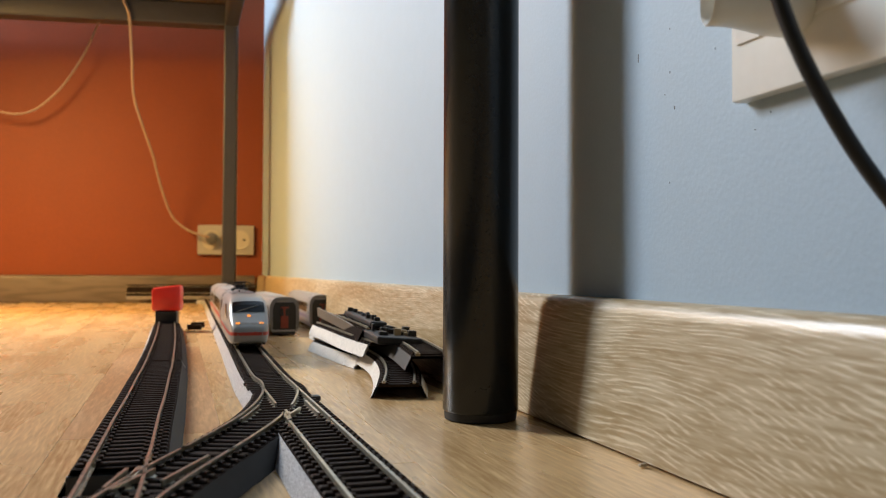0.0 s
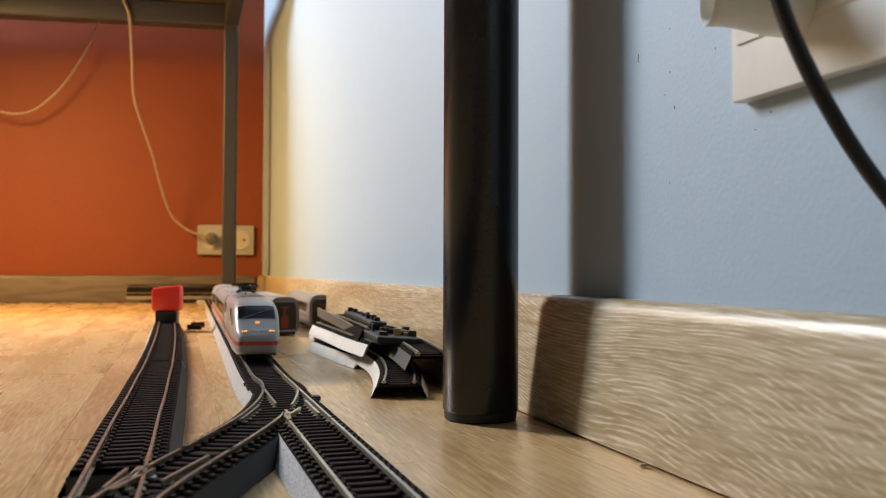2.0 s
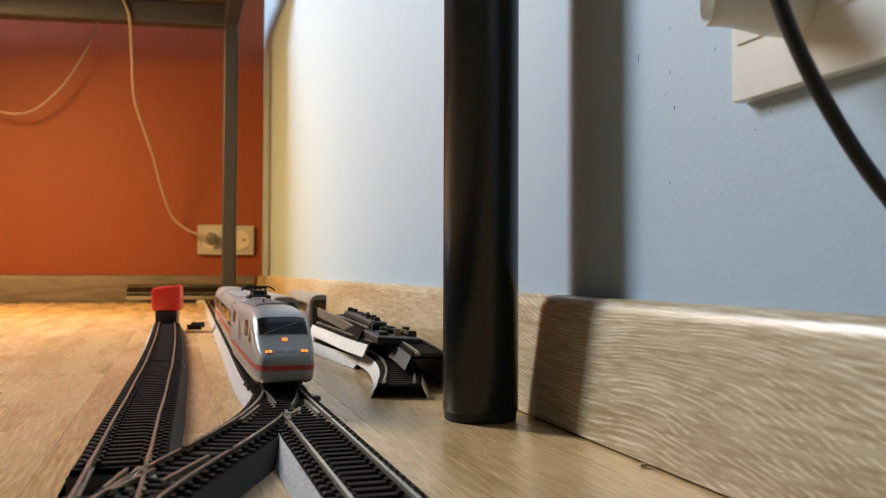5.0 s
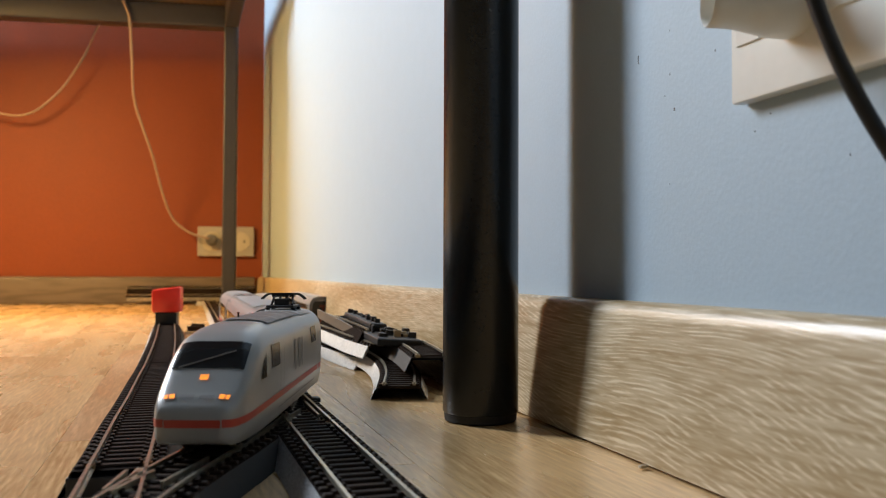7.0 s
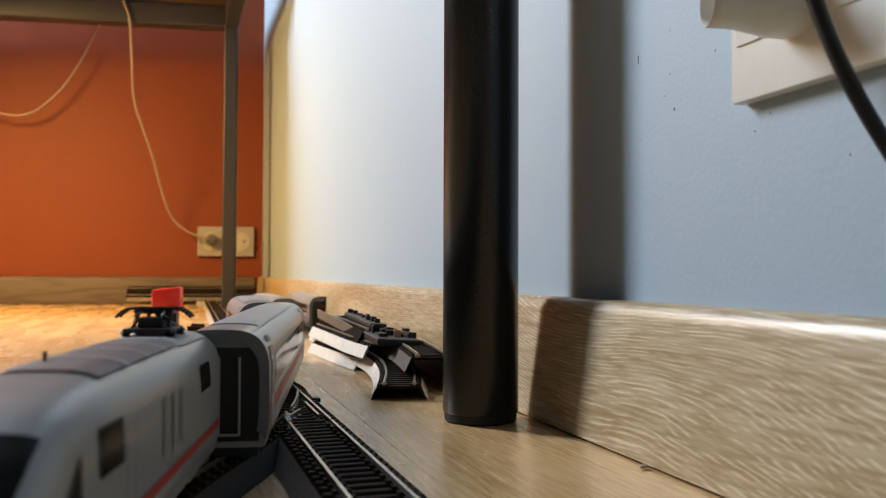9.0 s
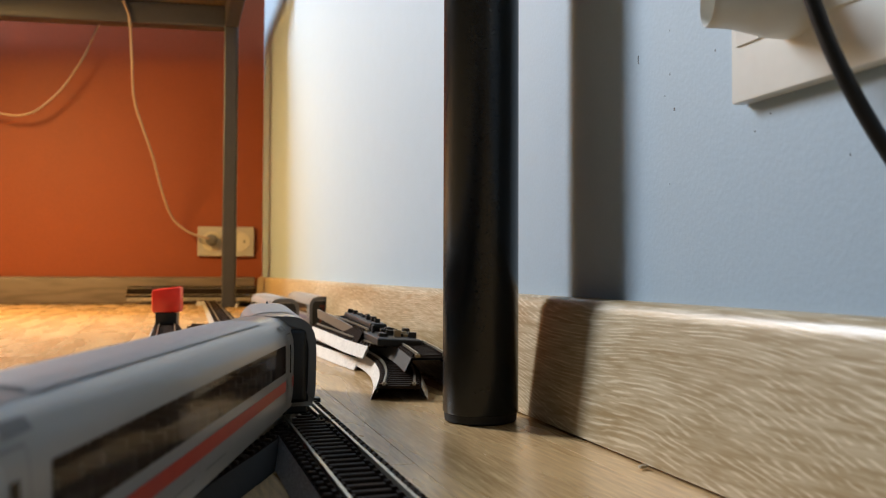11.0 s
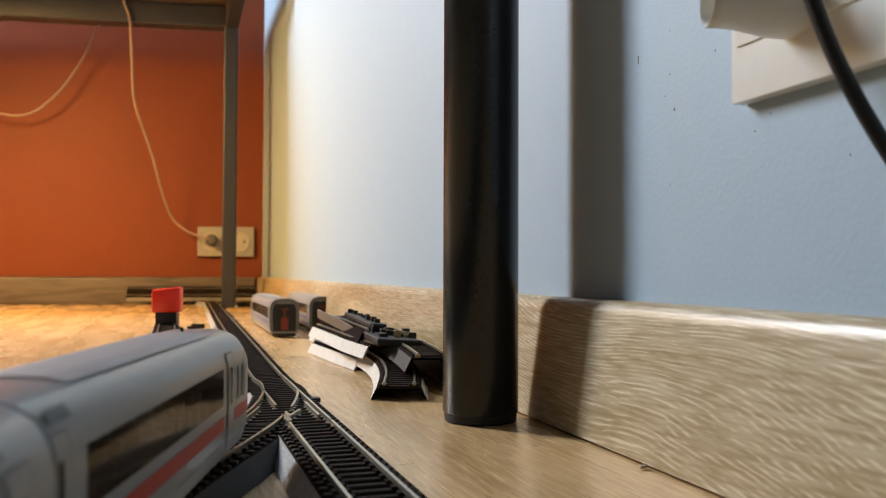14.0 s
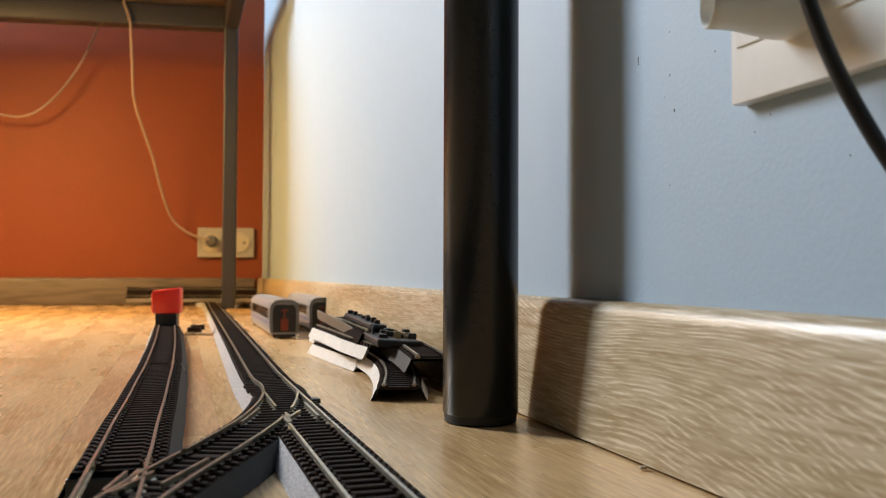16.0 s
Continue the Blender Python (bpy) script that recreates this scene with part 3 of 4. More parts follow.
def band(shape, ds, low_z, high_z, side, out=0.00025, rows=2):
    """A strip on the side between two heights, which may change along the car."""
    bm = bmesh.new()
    prev = None
    for d in ds:
        row = [bm.verts.new(hull(d, side * level_angle(shape, d, low_z(d) + (high_z(d) - low_z(d)) * k / rows), shape, out)) for k in range(rows + 1)]
        if prev:
            for k in range(rows):
                bm.faces.new((prev[k], prev[k + 1], row[k + 1], row[k]))
        prev = row
    bmesh.ops.recalc_face_normals(bm, faces=bm.faces)
    return bm


def body(shape, ds, parent, opening=None):
    """The shell; opening (d0, d1, z0, z1) leaves the window bands free on both sides."""
    angles = steps(-180, 180, 48)
    if opening:
        d0, d1, z0, z1 = opening
        a0, a1 = side_angle(z1), side_angle(z0)
        angles = sorted([a for a in angles if all(abs(abs(a) - b) > 1.2 for b in (a0, a1))] + [-a1, -a0, a0, a1])
        ds = sorted([d for d in ds if abs(d - d0) > 0.001 and abs(d - d1) > 0.001] + [d0, d1])
    bm, grid = skin(shape, ds, angles)
    if opening:
        gone = []
        for f in bm.faces:
            at = [(-v.co.y, v.co.z) for v in f.verts]
            if all(d0 - 1e-6 <= d <= d1 + 1e-6 and z0 - 1e-5 <= z <= z1 + 1e-5 for d, z in at) and abs(f.calc_center_median().x) > 0.01:
                gone.append(f)
        bmesh.ops.delete(bm, geom=gone, context="FACES_ONLY")
    bm.faces.new(grid[-1])
    bm.faces.new(grid[0][::-1])
    for r, q in zip(grid, grid[1:]):           # floor
        bm.faces.new((r[0], q[0], q[-1], r[-1]))
    bmesh.ops.recalc_face_normals(bm, faces=bm.faces)
    return smooth(part("body", bm, "shell", parent), 50)


def seat_mesh():
    bm = box((0.0085, 0.0014, 0.0095), (0, 0.0012, 0.0048), 0.0005, segments=1)
    box((0.0085, 0.0045, 0.0016), (0, -0.001, 0.0016), bm=bm)
    box((0.0045, 0.0016, 0.0022), (0, 0.0012, 0.0105), bm=bm)
    me = bpy.data.meshes.new("seat")
    bm.to_mesh(me)
    bm.free()
    me.materials.append(M["seat"])
    return me


SEAT = seat_mesh()


def bogie(parent, d, power=False):
    b = part("bogie", box((0.020, 0.034, 0.004), (0, -d, 0.0035), 0.0008), "black", parent)
    for side in (-1, 1):
        part("side_frame", box((0.0022, 0.036, 0.0045), (side * 0.0115, -d, 0.0045), 0.0008), "black", b)
    for y in (-0.0125, 0.0125):
        for side in (-1, 1):
            m = Matrix.Translation((side * 0.0078, -d + y, 0.0055)) @ Matrix.Rotation(radians(90), 4, "Y")
            part("wheel", lathe([(0.0062, -0.0009), (0.0062, -0.0004), (0.0055, -0.0002), (0.0055, 0.0013)], 16, at=m), "brass", b)
    return b


def emblem(parent, d, z, size, side, shape):
    """The maker's mark as three plain grey upright bars."""
    high, low = z + 0.70 * size, z
    for a, b in ((-0.66, -0.54), (-0.34, -0.06), (0.20, 0.46)):
        part("emblem_bar", band(shape, [d + a * side * size, d + b * side * size] if side > 0 else [d + b * side * size, d + a * side * size],
                                lambda _: low, lambda _: high, side, 0.0003, 4), "letter", parent)


def shift_front(ob, length):
    """Moves a car's parts so that its origin is the car's middle."""
    for child in ob.children:
        child.matrix_basis = Matrix.Translation((0, length / 2, 0)) @ child.matrix_basis


CAR1, CAR, TAIL = 0.168, 0.245, 0.177


def pantograph(parent, d):
    base = part("pantograph", box((0.013, 0.016, 0.0012), (0, -d, 0.0418), 0.0003), "black", parent, "black folded pantograph")
    for x in (-0.006, 0.006):
        for y in (-0.006, 0.006):
            part("insulator", lathe([(0.0012, 0), (0.0017, 0.0006), (0.001, 0.0012), (0.0017, 0.0018), (0.001, 0.0026)], 10,
                                    at=Matrix.Translation((x, -d + y, 0.0394))), "black", base)
    for x in (-0.0045, 0.0045):
        part("arm", sweep(circle(0.0005, 6), [Vector((x, -d - 0.007, 0.0424)), Vector((x * 0.8, -d + 0.005, 0.0458)), Vector((x * 0.6, -d - 0.002, 0.0472))]),
             "black", base)
    part("drive", box((0.007, 0.008, 0.003), (0, -d, 0.0438), 0.0005), "black", base)
    for y in (-0.0022, 0.0022):
        pts = [Vector((x * 0.0009, -d - 0.002 + y, 0.0476 - 0.0022 * max(0, abs(x) - 7.5) ** 1.5 / 7)) for x in (-11.5, -10.5, -9.5, -8, -6, 0, 6, 8, 9.5, 10.5, 11.5)]
        part("collector_bar", sweep(circle(0.00045, 6), pts), "black", base)
    part("head_frame", box((0.0105, 0.0052, 0.0011), (0, -d - 0.002, 0.0467), 0.0002), "black", base)
    for x in (-0.0048, -0.0016, 0.0016, 0.0048):
        part("strut", sweep(circle(0.0006, 6), [Vector((x, -d + 0.003, 0.0425)), Vector((x * 0.9, -d - 0.002, 0.0467))]), "black", base)


def power_car():
    shape = table([(0, 0.0085, 0.0145, 0.0075, 0.5), (0.0012, 0.0112, 0.0165, 0.0058, 0.48), (0.004, 0.0128, 0.0186, 0.0048, 0.46),
                   (0.009, 0.0138, 0.0216, 0.0045, 0.44), (0.016, 0.0143, 0.0262, 0.0042, 0.42), (0.024, 0.0147, 0.0320, 0.004, 0.46),
                   (0.033, 0.0150, 0.0366, 0.0038, 0.54), (0.045, 0.0152, 0.0388, 0.0036, 0.62), (0.058, HALF, 0.0397, LOW, 0.68),
                   (0.072, HALF, ROOF, LOW, 0.72), (CAR1, HALF, ROOF, LOW, 0.72)])
    t = thing("power_car", "white model high-speed power car with red stripe and lit headlights", "model train", group="train")
    ds = [0, 0.0005, 0.0012, 0.0024, 0.004, 0.0062, 0.009, 0.0122, 0.016, 0.020, 0.024, 0.0285, 0.033, 0.039, 0.045, 0.0515, 0.058, 0.065, 0.072, 0.1, 0.13,
          0.155, CAR1 - 0.001]
    body(shape, ds, t)
    smooth(part("windscreen", panel(shape, 0.0166, 0.0285, -31, 31, 0.0003, 8, 16), "glass", t, "black glossy windscreen"))
    for side in (-1, 1):
        part("wiper", sweep(circle(0.00022, 5), [hull(0.0165, side * 6 + 8, shape, 0.0006), hull(0.023, side * 6 - 14, shape, 0.0008)]), "roof", t) if side > 0 else None
        smooth(part("lamp_recess", panel(shape, 0.0037, 0.0062, side * 8, side * 28, 0.00022, 4, 6), "seam", t, "dark recess round the headlights"))
        for a0, a1 in ((9, 17), (19.5, 27)):
            smooth(part("headlight", panel(shape, 0.0041, 0.0058, side * a0, side * a1, 0.0004, 4, 6), "headlight", t, "glowing orange headlight"))
        def mid_z(d):
            k = min(1, max(0, (d - 0.010) / 0.045))
            return 0.0118 + 0.0006 * (3 * k * k - 2 * k ** 3)

        stations = [0.0001, 0.0006, 0.0012, 0.002, 0.004, 0.0065, 0.009] + steps(0.012, CAR1 - 0.013, 30)
        smooth(part("stripe", band(shape, stations, lambda d: mid_z(d) - 0.0012, lambda d: mid_z(d) + 0.0012, side), "stripe", t, "red stripe"))
        smooth(part("stripe", band(shape, steps(CAR1 - 0.011, CAR1 - 0.003, 3), lambda d: mid_z(d) - 0.0012, lambda d: mid_z(d) + 0.0012, side), "stripe", t, "red stripe"))
        # cab and engine-room windows
        bm = bmesh.new()
        tri = [(0.0275, 0.0218), (0.0355, 0.0218), (0.0355, 0.0300), (0.0325, 0.0272)]
        bm.faces.new([bm.verts.new(hull(d, side * level_angle(shape, d, z), shape, 0.0004)) for d, z in tri])
        bmesh.ops.recalc_face_normals(bm, faces=bm.faces)
        part("cab_window", bm, "glass", t)
        for d0, d1, za, zb in ((0.0445, 0.0585, 0.0318, 0.0238), (CAR1 - 0.034, CAR1 - 0.020, 0.0325, 0.0255)):
            part("window", band(shape, steps(d0, d1, 5), lambda d: zb, lambda d: za, side, 0.0003, 5), "glass", t)
        for d in (0.0605, 0.067):
            part("door_joint", band(shape, [d, d + 0.0004], lambda d: 0.013, lambda d: 0.030, side, 0.00018, 6), "seam", t)
        part("hatch_joint", band(shape, steps(0.06, CAR1 - 0.02, 8), lambda d: 0.0074, lambda d: 0.0078, side, 0.00018, 1), "seam", t)
        emblem(t, 0.098, 0.0180, 0.0175, side, shape)
        part("skirt_vent", band(shape, steps(0.09, 0.128, 4), lambda d: 0.0042, lambda d: 0.0062, side, 0.00018), "roof", t)
    smooth(part("marker_light", panel(shape, 0.0118, 0.0138, -0.04, 0.04, 0.0004, 3, 4), "headlight", t, "small glowing marker light"))
    for k in range(4):
        for side in (-1, 1):
            part("grille", panel(shape, 0.0038 + 0.0005 * k, 0.00405 + 0.0005 * k, side * 0.02, side * 4.6, 0.00025, 1, 4), "seam", t)
    # nose stripe front
    bm = bmesh.new()
    rows = []
    for x in (-0.0086, -0.005, 0, 0.005, 0.0086):
        rows.append([bm.verts.new((x, 0.0003, z)) for z in (0.0106, 0.0130)])
    for a, b in zip(rows, rows[1:]):
        bm.faces.new((a[0], b[0], b[1], a[1]))
    part("stripe", bm, "stripe", t, "red stripe")
    part("roof_hatch", panel(shape, 0.060, 0.128, -30, 30, 0.0005, 10, 8), "roof_dark", t, "brown-grey roof hatch with grilles")
    for d in (0.078, 0.096, 0.112):
        part("roof_rib", panel(shape, d, d + 0.0012, -34, 34, 0.0009, 1, 8), "roof", t)
    part("roof_well", panel(shape, 0.130, CAR1 - 0.006, -34, 34, 0.0004, 4, 8), "roof", t, "pale roof well")
    part("horn", lathe([(0.0004, 0), (0.0004, 0.002), (0.0007, 0.0024)], 8, at=Matrix.Translation((0.004, -0.074, 0.0398))), "black", t)
    pantograph(t, 0.146)
    part("end_frame", box((0.026, 0.001, 0.031), (0, -CAR1 + 0.0003, 0.0200), 0.0004), "black", t, "black gangway end")
    part("bellows", box((0.022, 0.005, 0.028), (0, -CAR1 - 0.0015, 0.0205), 0.001), "black", t, "black rubber gangway bellows")
    bogie(t, 0.036, True)
    bogie(t, CAR1 - 0.034, True)
    part("underframe", box((0.019, 0.118, 0.006), (0, -0.088, 0.0060), 0.001), "black", t)
    shift_front(t, CAR1)
    return t


def coach(label, parked=False, tail=False):
    length = TAIL if tail else CAR
    if tail:
        shape = table([(0, HALF, ROOF, LOW), (length - 0.022, HALF, ROOF, LOW), (length - 0.012, HALF, ROOF - 0.0006, LOW), (length - 0.005, HALF - 0.0006, ROOF - 0.0028, LOW + 0.0006),
                       (length - 0.0015, HALF - 0.0018, ROOF - 0.0068, LOW + 0.0012), (length, HALF - 0.0035, ROOF - 0.0105, LOW + 0.002)])
        ds = [0.0005, 0.04, 0.08, 0.12, length - 0.022, length - 0.017, length - 0.012, length - 0.008, length - 0.005, length - 0.003, length - 0.0015, length - 0.0006, length]
    else:
        shape = table([(0, HALF, ROOF, LOW), (length, HALF, ROOF, LOW)])
        ds = [0.0005, 0.04, 0.08, 0.12, 0.16, 0.19, length - 0.0005]
    t = thing("coach", label, "model coach", group="parked coaches" if parked else "train")
    last = length - (0.047 if tail else 0.024)
    body(shape, ds, t, (0.024, last, 0.0195, 0.0300))
    part("cabin_floor", box((0.026, length - 0.02, 0.001), (0, -length / 2, 0.0125)), "bed_dark", t)
    d = 0.028
    while d < last - 0.004:
        for x in (-0.0085, 0.0085):
            ob = new("seat", SEAT)
            ob.parent = t
            ob.matrix_basis = pose(x, -d, 0.013, 0, 0, 180 if int(d * 1000) % 3 == 0 else 0)
        d += 0.0095
    ends = (0.0, length) if not tail else (0.0,)
    for e in ends:
        sign = 1 if e == 0 else -1
        y = -e - sign * 0.0004
        # grey gangway frame following the body's outline, door inside it
        bm = bmesh.new()
        ring_out = [hull(0, a, table([(0, HALF, ROOF, LOW), (1, HALF, ROOF, LOW)]), 0.0001) for a in steps(-170, 170, 40)]
        front = []
        for scale, dy in ((1.0, 0.0), (1.0, 0.0012), (0.80, 0.0012), (0.78, -0.001)):
            front.append([bm.verts.new((p.x * scale, y + sign * dy, 0.021 + (p.z - 0.021) * scale)) for p in ring_out])
        for a, b in zip(front, front[1:]):
            for k in range(len(a) - 1):
                bm.faces.new((a[k], a[k + 1], b[k + 1], b[k]))
        bmesh.ops.recalc_face_normals(bm, faces=bm.faces)
        smooth(part("gangway_frame", bm, "grey", t, "grey gangway frame"), 50)
        part("gangway_back", box((0.0245, 0.0008, 0.029), (0, y + sign * 0.0002, 0.0200)), "black", t)
        part("end_skirt", box((0.024, 0.003, 0.0065), (0, y - sign * 0.002, 0.0036), 0.0008), "black", t)
        if parked:
            part("door", box((0.0078, 0.0012, 0.0225), (0, y + sign * 0.0009, 0.0185), 0.0003), "door_red", t, "dark red end door")
            part("door_window", box((0.0028, 0.0005, 0.008), (-0.0024, y + sign * 0.0016, 0.0240), 0.0001), "black", t)
            part("door_window", box((0.0028, 0.0005, 0.008), (0.0024, y + sign * 0.0016, 0.0240), 0.0001), "black", t)
        else:
            if (e == 0) == tail:
                smooth(part("bellows", box((0.0225, 0.0045, 0.0295), (0, y + sign * 0.0012, 0.0200), 0.0018, segments=3), "black", t, "black rubber bellows"))
            for x in (-0.0062, 0.0, 0.0062):
                part("door_post", box((0.0007, 0.0012, 0.024), (x, y + sign * 0.0011, 0.0195), 0.0002), "roof", t, "pale door post")
            part("door_post", box((0.0128, 0.0012, 0.0007), (0, y + sign * 0.0011, 0.0075), 0.0002), "roof", t)
    strip = "lilac" if parked else "stripe"
    for side in (-1, 1):
        part("window_band", panel(shape, 0.024, last, side * side_angle(0.0300), side * side_angle(0.0195), 0.0002, 16, 6), "tint", t, "long brown-tinted window band")
        part("stripe", panel(shape, 0.0205, last + 0.001, side * side_angle(0.0165), side * side_angle(0.0125), 0.0002, 14, 2), strip, t)
        part("stripe", panel(shape, 0.0035, 0.0155, side * side_angle(0.0165), side * side_angle(0.0125), 0.0002, 3, 2), strip, t)
        part("stripe", panel(shape, last + 0.005, length - 0.0045, side * side_angle(0.0165), side * side_angle(0.0125), 0.0002, 4, 2), strip, t)
        for d0 in ((0.008, last + 0.0045) if not tail else (0.008, last + 0.006)):
            door = part("door", panel(shape, d0, d0 + 0.0085, side * side_angle(0.0335), side * side_angle(0.0055), 0.0003, 3, 12), "shell", t)
            part("door_window", panel(shape, d0 + 0.0028, d0 + 0.0056, side * side_angle(0.0295), side * side_angle(0.0185), 0.00045, 2, 6), "glass", door)
            for d in (d0 - 0.0003, d0 + 0.0085):
                part("door_joint", panel(shape, d, d + 0.0003, side * side_angle(0.0335), side * side_angle(0.0055), 0.0004, 1, 12), "seam", door)
            part("door_joint", panel(shape, d0, d0 + 0.0085, side * side_angle(0.0338), side * side_angle(0.0334), 0.0004, 2, 1), "seam", door)
        for d in ((0.012,) if tail else (0.012, last - 0.002)):
            part("roof_flap", panel(shape, d, d + 0.0085, side * 56, side * 44, 0.0004, 3, 3), "grey", t, "grey flap at the roof's edge")
        if tail:
            emblem(t, length - 0.0200, 0.0185, 0.014, side, shape)
        for d in (0.05, 0.08, 0.11):
            part("skirt_hatch", panel(shape, d, d + 0.02, side * side_angle(0.0088), side * side_angle(0.0084), 0.0002, 2, 1), "seam", t)
    for a in (-26, 26):
        part("roof_edge", panel(shape, 0.003, length - (0.03 if tail else 0.003), a - 0.7, a + 0.7, 0.0005, 12, 1), "roof", t)
    part("roof_cover", panel(shape, 0.03, length - 0.04, -25, 25, 0.0003, 8, 8), "roof", t, "pale grey roof panel")
    if tail:
        part("aerial", lathe([(0.0005, 0), (0.0005, 0.0008), (0.0002, 0.0014)], 8, at=Matrix.Translation((0, -length + 0.034, ROOF))), "black", t)
        part("rear_screen", panel(shape, length - 0.0046, length - 0.0018, -66, 66, 0.0003, 3, 14), "glass", t)
    bogie(t, 0.036)
    bogie(t, length - 0.036)
    part("underframe", box((0.019, length - 0.09, 0.006), (0, -length / 2, 0.0055), 0.001), "black", t)
    shift_front(t, length)
    return t


engine = power_car()
first = coach("white model coach with brown window band and red stripe")
last_car = coach("white model end coach with red stripe, aerial and rounded tail", tail=True)

# two coaches standing on the floor by the wall
parked = coach("white parked model coach with lilac stripe standing on the floor", parked=True)
face = 180 + TURN
for m, ob in ((Matrix.Translation((-0.170 - 0.0335, 0.905 + 0.108, 0.001)) @ Matrix.Rotation(radians(face), 4, "Z"), parked),):
    ob.matrix_basis = m
copy_thing(parked, Matrix.Translation((-0.142 - 0.031, 0.99 + 0.108, 0.001)) @ Matrix.Rotation(radians(face - 1), 4, "Z"))


# ---- heap of loose track by the wall ----
def loose(points, label, m, mats=("pale_bed", "bed_top", "bed_dark")):
    t = track(spline(flat(points), 0.008), label, group="loose track", mats=mats, slim=True)
    t.matrix_basis = m
    return t


brown = ("bed_top", "bed_top", "bed_dark")
dark = ("bed_dark", "bed_top", "bed_dark")
loose([(-0.101, 0.735), (-0.080, 0.68), (-0.062, 0.635), (-0.047, 0.60)], "pale grey curved track piece lying on the floor", pose(0, 0, 0))
loose([(-0.104, 0.76), (-0.074, 0.68), (-0.049, 0.612), (-0.033, 0.560), (-0.0255, 0.510), (-0.0235, 0.460)],
      "pale grey curved track piece sloping down from the heap", pose(0, 0, -0.0175, 2.0, 0, 0))
loose([(-0.102, 0.745), (-0.078, 0.675), (-0.058, 0.615), (-0.038, 0.565)], "pale grey curved track piece on top of the heap", pose(0, 0, 0.0070, 0.5, 0, 0))
loose([(-0.036, 0.61), (-0.018, 0.550), (-0.006, 0.49)], "dark track piece wedged against the skirting board", pose(0, 0, 0.004, 0.9, 0, 0), dark)
loose([(-0.094, 0.755), (-0.071, 0.685), (-0.054, 0.625), (-0.043, 0.585)], "brown-grey turnout piece lying on the heap", pose(0, 0, 0.0140, 0.55, 0, 0), brown)
edge = [Vector((-0.109, 0.745, 0.0335)), Vector((-0.094, 0.70, 0.0315)), Vector((-0.077, 0.655, 0.0285)), Vector((-0.0635, 0.62, 0.0245)), Vector((-0.055, 0.59, 0.0195))]
ob = part("bed_flank", sweep([(-0.0008, -0.0045), (0.0008, -0.0045), (0.0014, 0.0030), (-0.0002, 0.0030)], spline(edge, 0.006)), "offcut_brown")
tagged(smooth(ob), "brown curved strip of track bed lying on the heap", "model track", "loose track")
heap = thing("point_motor", "black turnout drive with contacts lying on the track heap", "point motor", pose(-0.036, 0.575, 0.0245, 2.0, 4, 17))
part("case", box((0.030, 0.052, 0.005), (0, -0.004, 0), 0.001), "black", heap)
part("arm", box((0.012, 0.10, 0.004), (-0.004, 0.068, 0.006), 0.001), "black", heap)
rnd = random.Random(3)
for k in range(20):
    part("contact", box((rnd.uniform(0.0015, 0.006), rnd.uniform(0.0015, 0.005), rnd.uniform(0.002, 0.008)),
                        (rnd.uniform(-0.012, 0.012), rnd.uniform(-0.026, 0.018), 0.0035), 0.0003), "brass" if k % 6 == 0 else "black", heap)
for k in range(9):
    part("contact", box((rnd.uniform(0.002, 0.005), 0.003, rnd.uniform(0.002, 0.006)), (-0.004 + rnd.uniform(-0.003, 0.003), 0.026 + 0.0105 * k, 0.0085), 0.0003), "black", heap)


# ---- desk leg and bed frame ----
def desk_leg():
    t = thing("desk_leg", "round black powder-coated metal desk leg", "desk leg", pose(0.0178, 0.399, 0))
    tube = part("tube", lathe([(0.0172, 0.0042), (0.0177, 0.0048), (0.0177, 0.74)], 64), "leg", t)
    smooth(tube)
    smooth(part("foot", lathe([(0.0150, 0), (0.0168, 0.0006), (0.0171, 0.0042), (0.0160, 0.0045)], 64), "foot", t, "black rubber foot"))
    smooth(part("mounting_plate", lathe([(0.036, 0.7385), (0.038, 0.74), (0.038, 0.744), (0.036, 0.7445)], 40), "leg", t))
    return t


desk_leg()
frame_at = Vector((-0.4165, 1.65, 0))
t = thing("low_table", "low table on a dark grey steel frame before the orange wall", "table")
part("leg", box((0.026, 0.026, 0.586), frame_at + Vector((0, 0, 0.293)), 0.003, turn=10), "frame", t)
a, b = frame_at, frame_at - FAR * 1.16
mid = (a + b) / 2
bm = box((1.14, 0.026, 0.042), (0, 0, 0), 0.003, turn=math.degrees(math.atan2(FAR.y, FAR.x)))
bmesh.ops.translate(bm, vec=mid + Vector((0, 0, 0.566)), verts=bm.verts)
part("end_rail", bm, "frame", t)
side_end = frame_at - ALONG * 0.31
bm = box((0.026, 0.29, 0.042), (0, 0, 0), 0.003, turn=TURN)
bmesh.ops.translate(bm, vec=(frame_at + side_end) / 2 + Vector((0, 0, 0.566)), verts=bm.verts)
part("side_rail", bm, "frame", t)
for q in (frame_at - FAR * 1.14, frame_at - FAR * 1.14 - ALONG * 0.31):
    part("leg", box((0.026, 0.026, 0.586), q + Vector((0, 0, 0.293)), 0.003, turn=10), "frame", t)
# Unseen top, added and cut to keep window light off the far corner.
corners = [frame_at + ALONG * 0.18 + Vector((0.02, 0, 0)), frame_at - FAR * 1.16 + ALONG * 0.18, frame_at - FAR * 1.16 - ALONG * 0.20, frame_at - ALONG * 0.20 + Vector((0.02, 0, 0))]
bm = bmesh.new()
low = [bm.verts.new((p.x, p.y, 0.588)) for p in corners]
high = [bm.verts.new((p.x, p.y, 0.612)) for p in corners]
bm.faces.new(low[::-1])
bm.faces.new(high)
for k in range(4):
    bm.faces.new((low[k], low[(k + 1) % 4], high[(k + 1) % 4], high[k]))
bmesh.ops.recalc_face_normals(bm, faces=bm.faces)
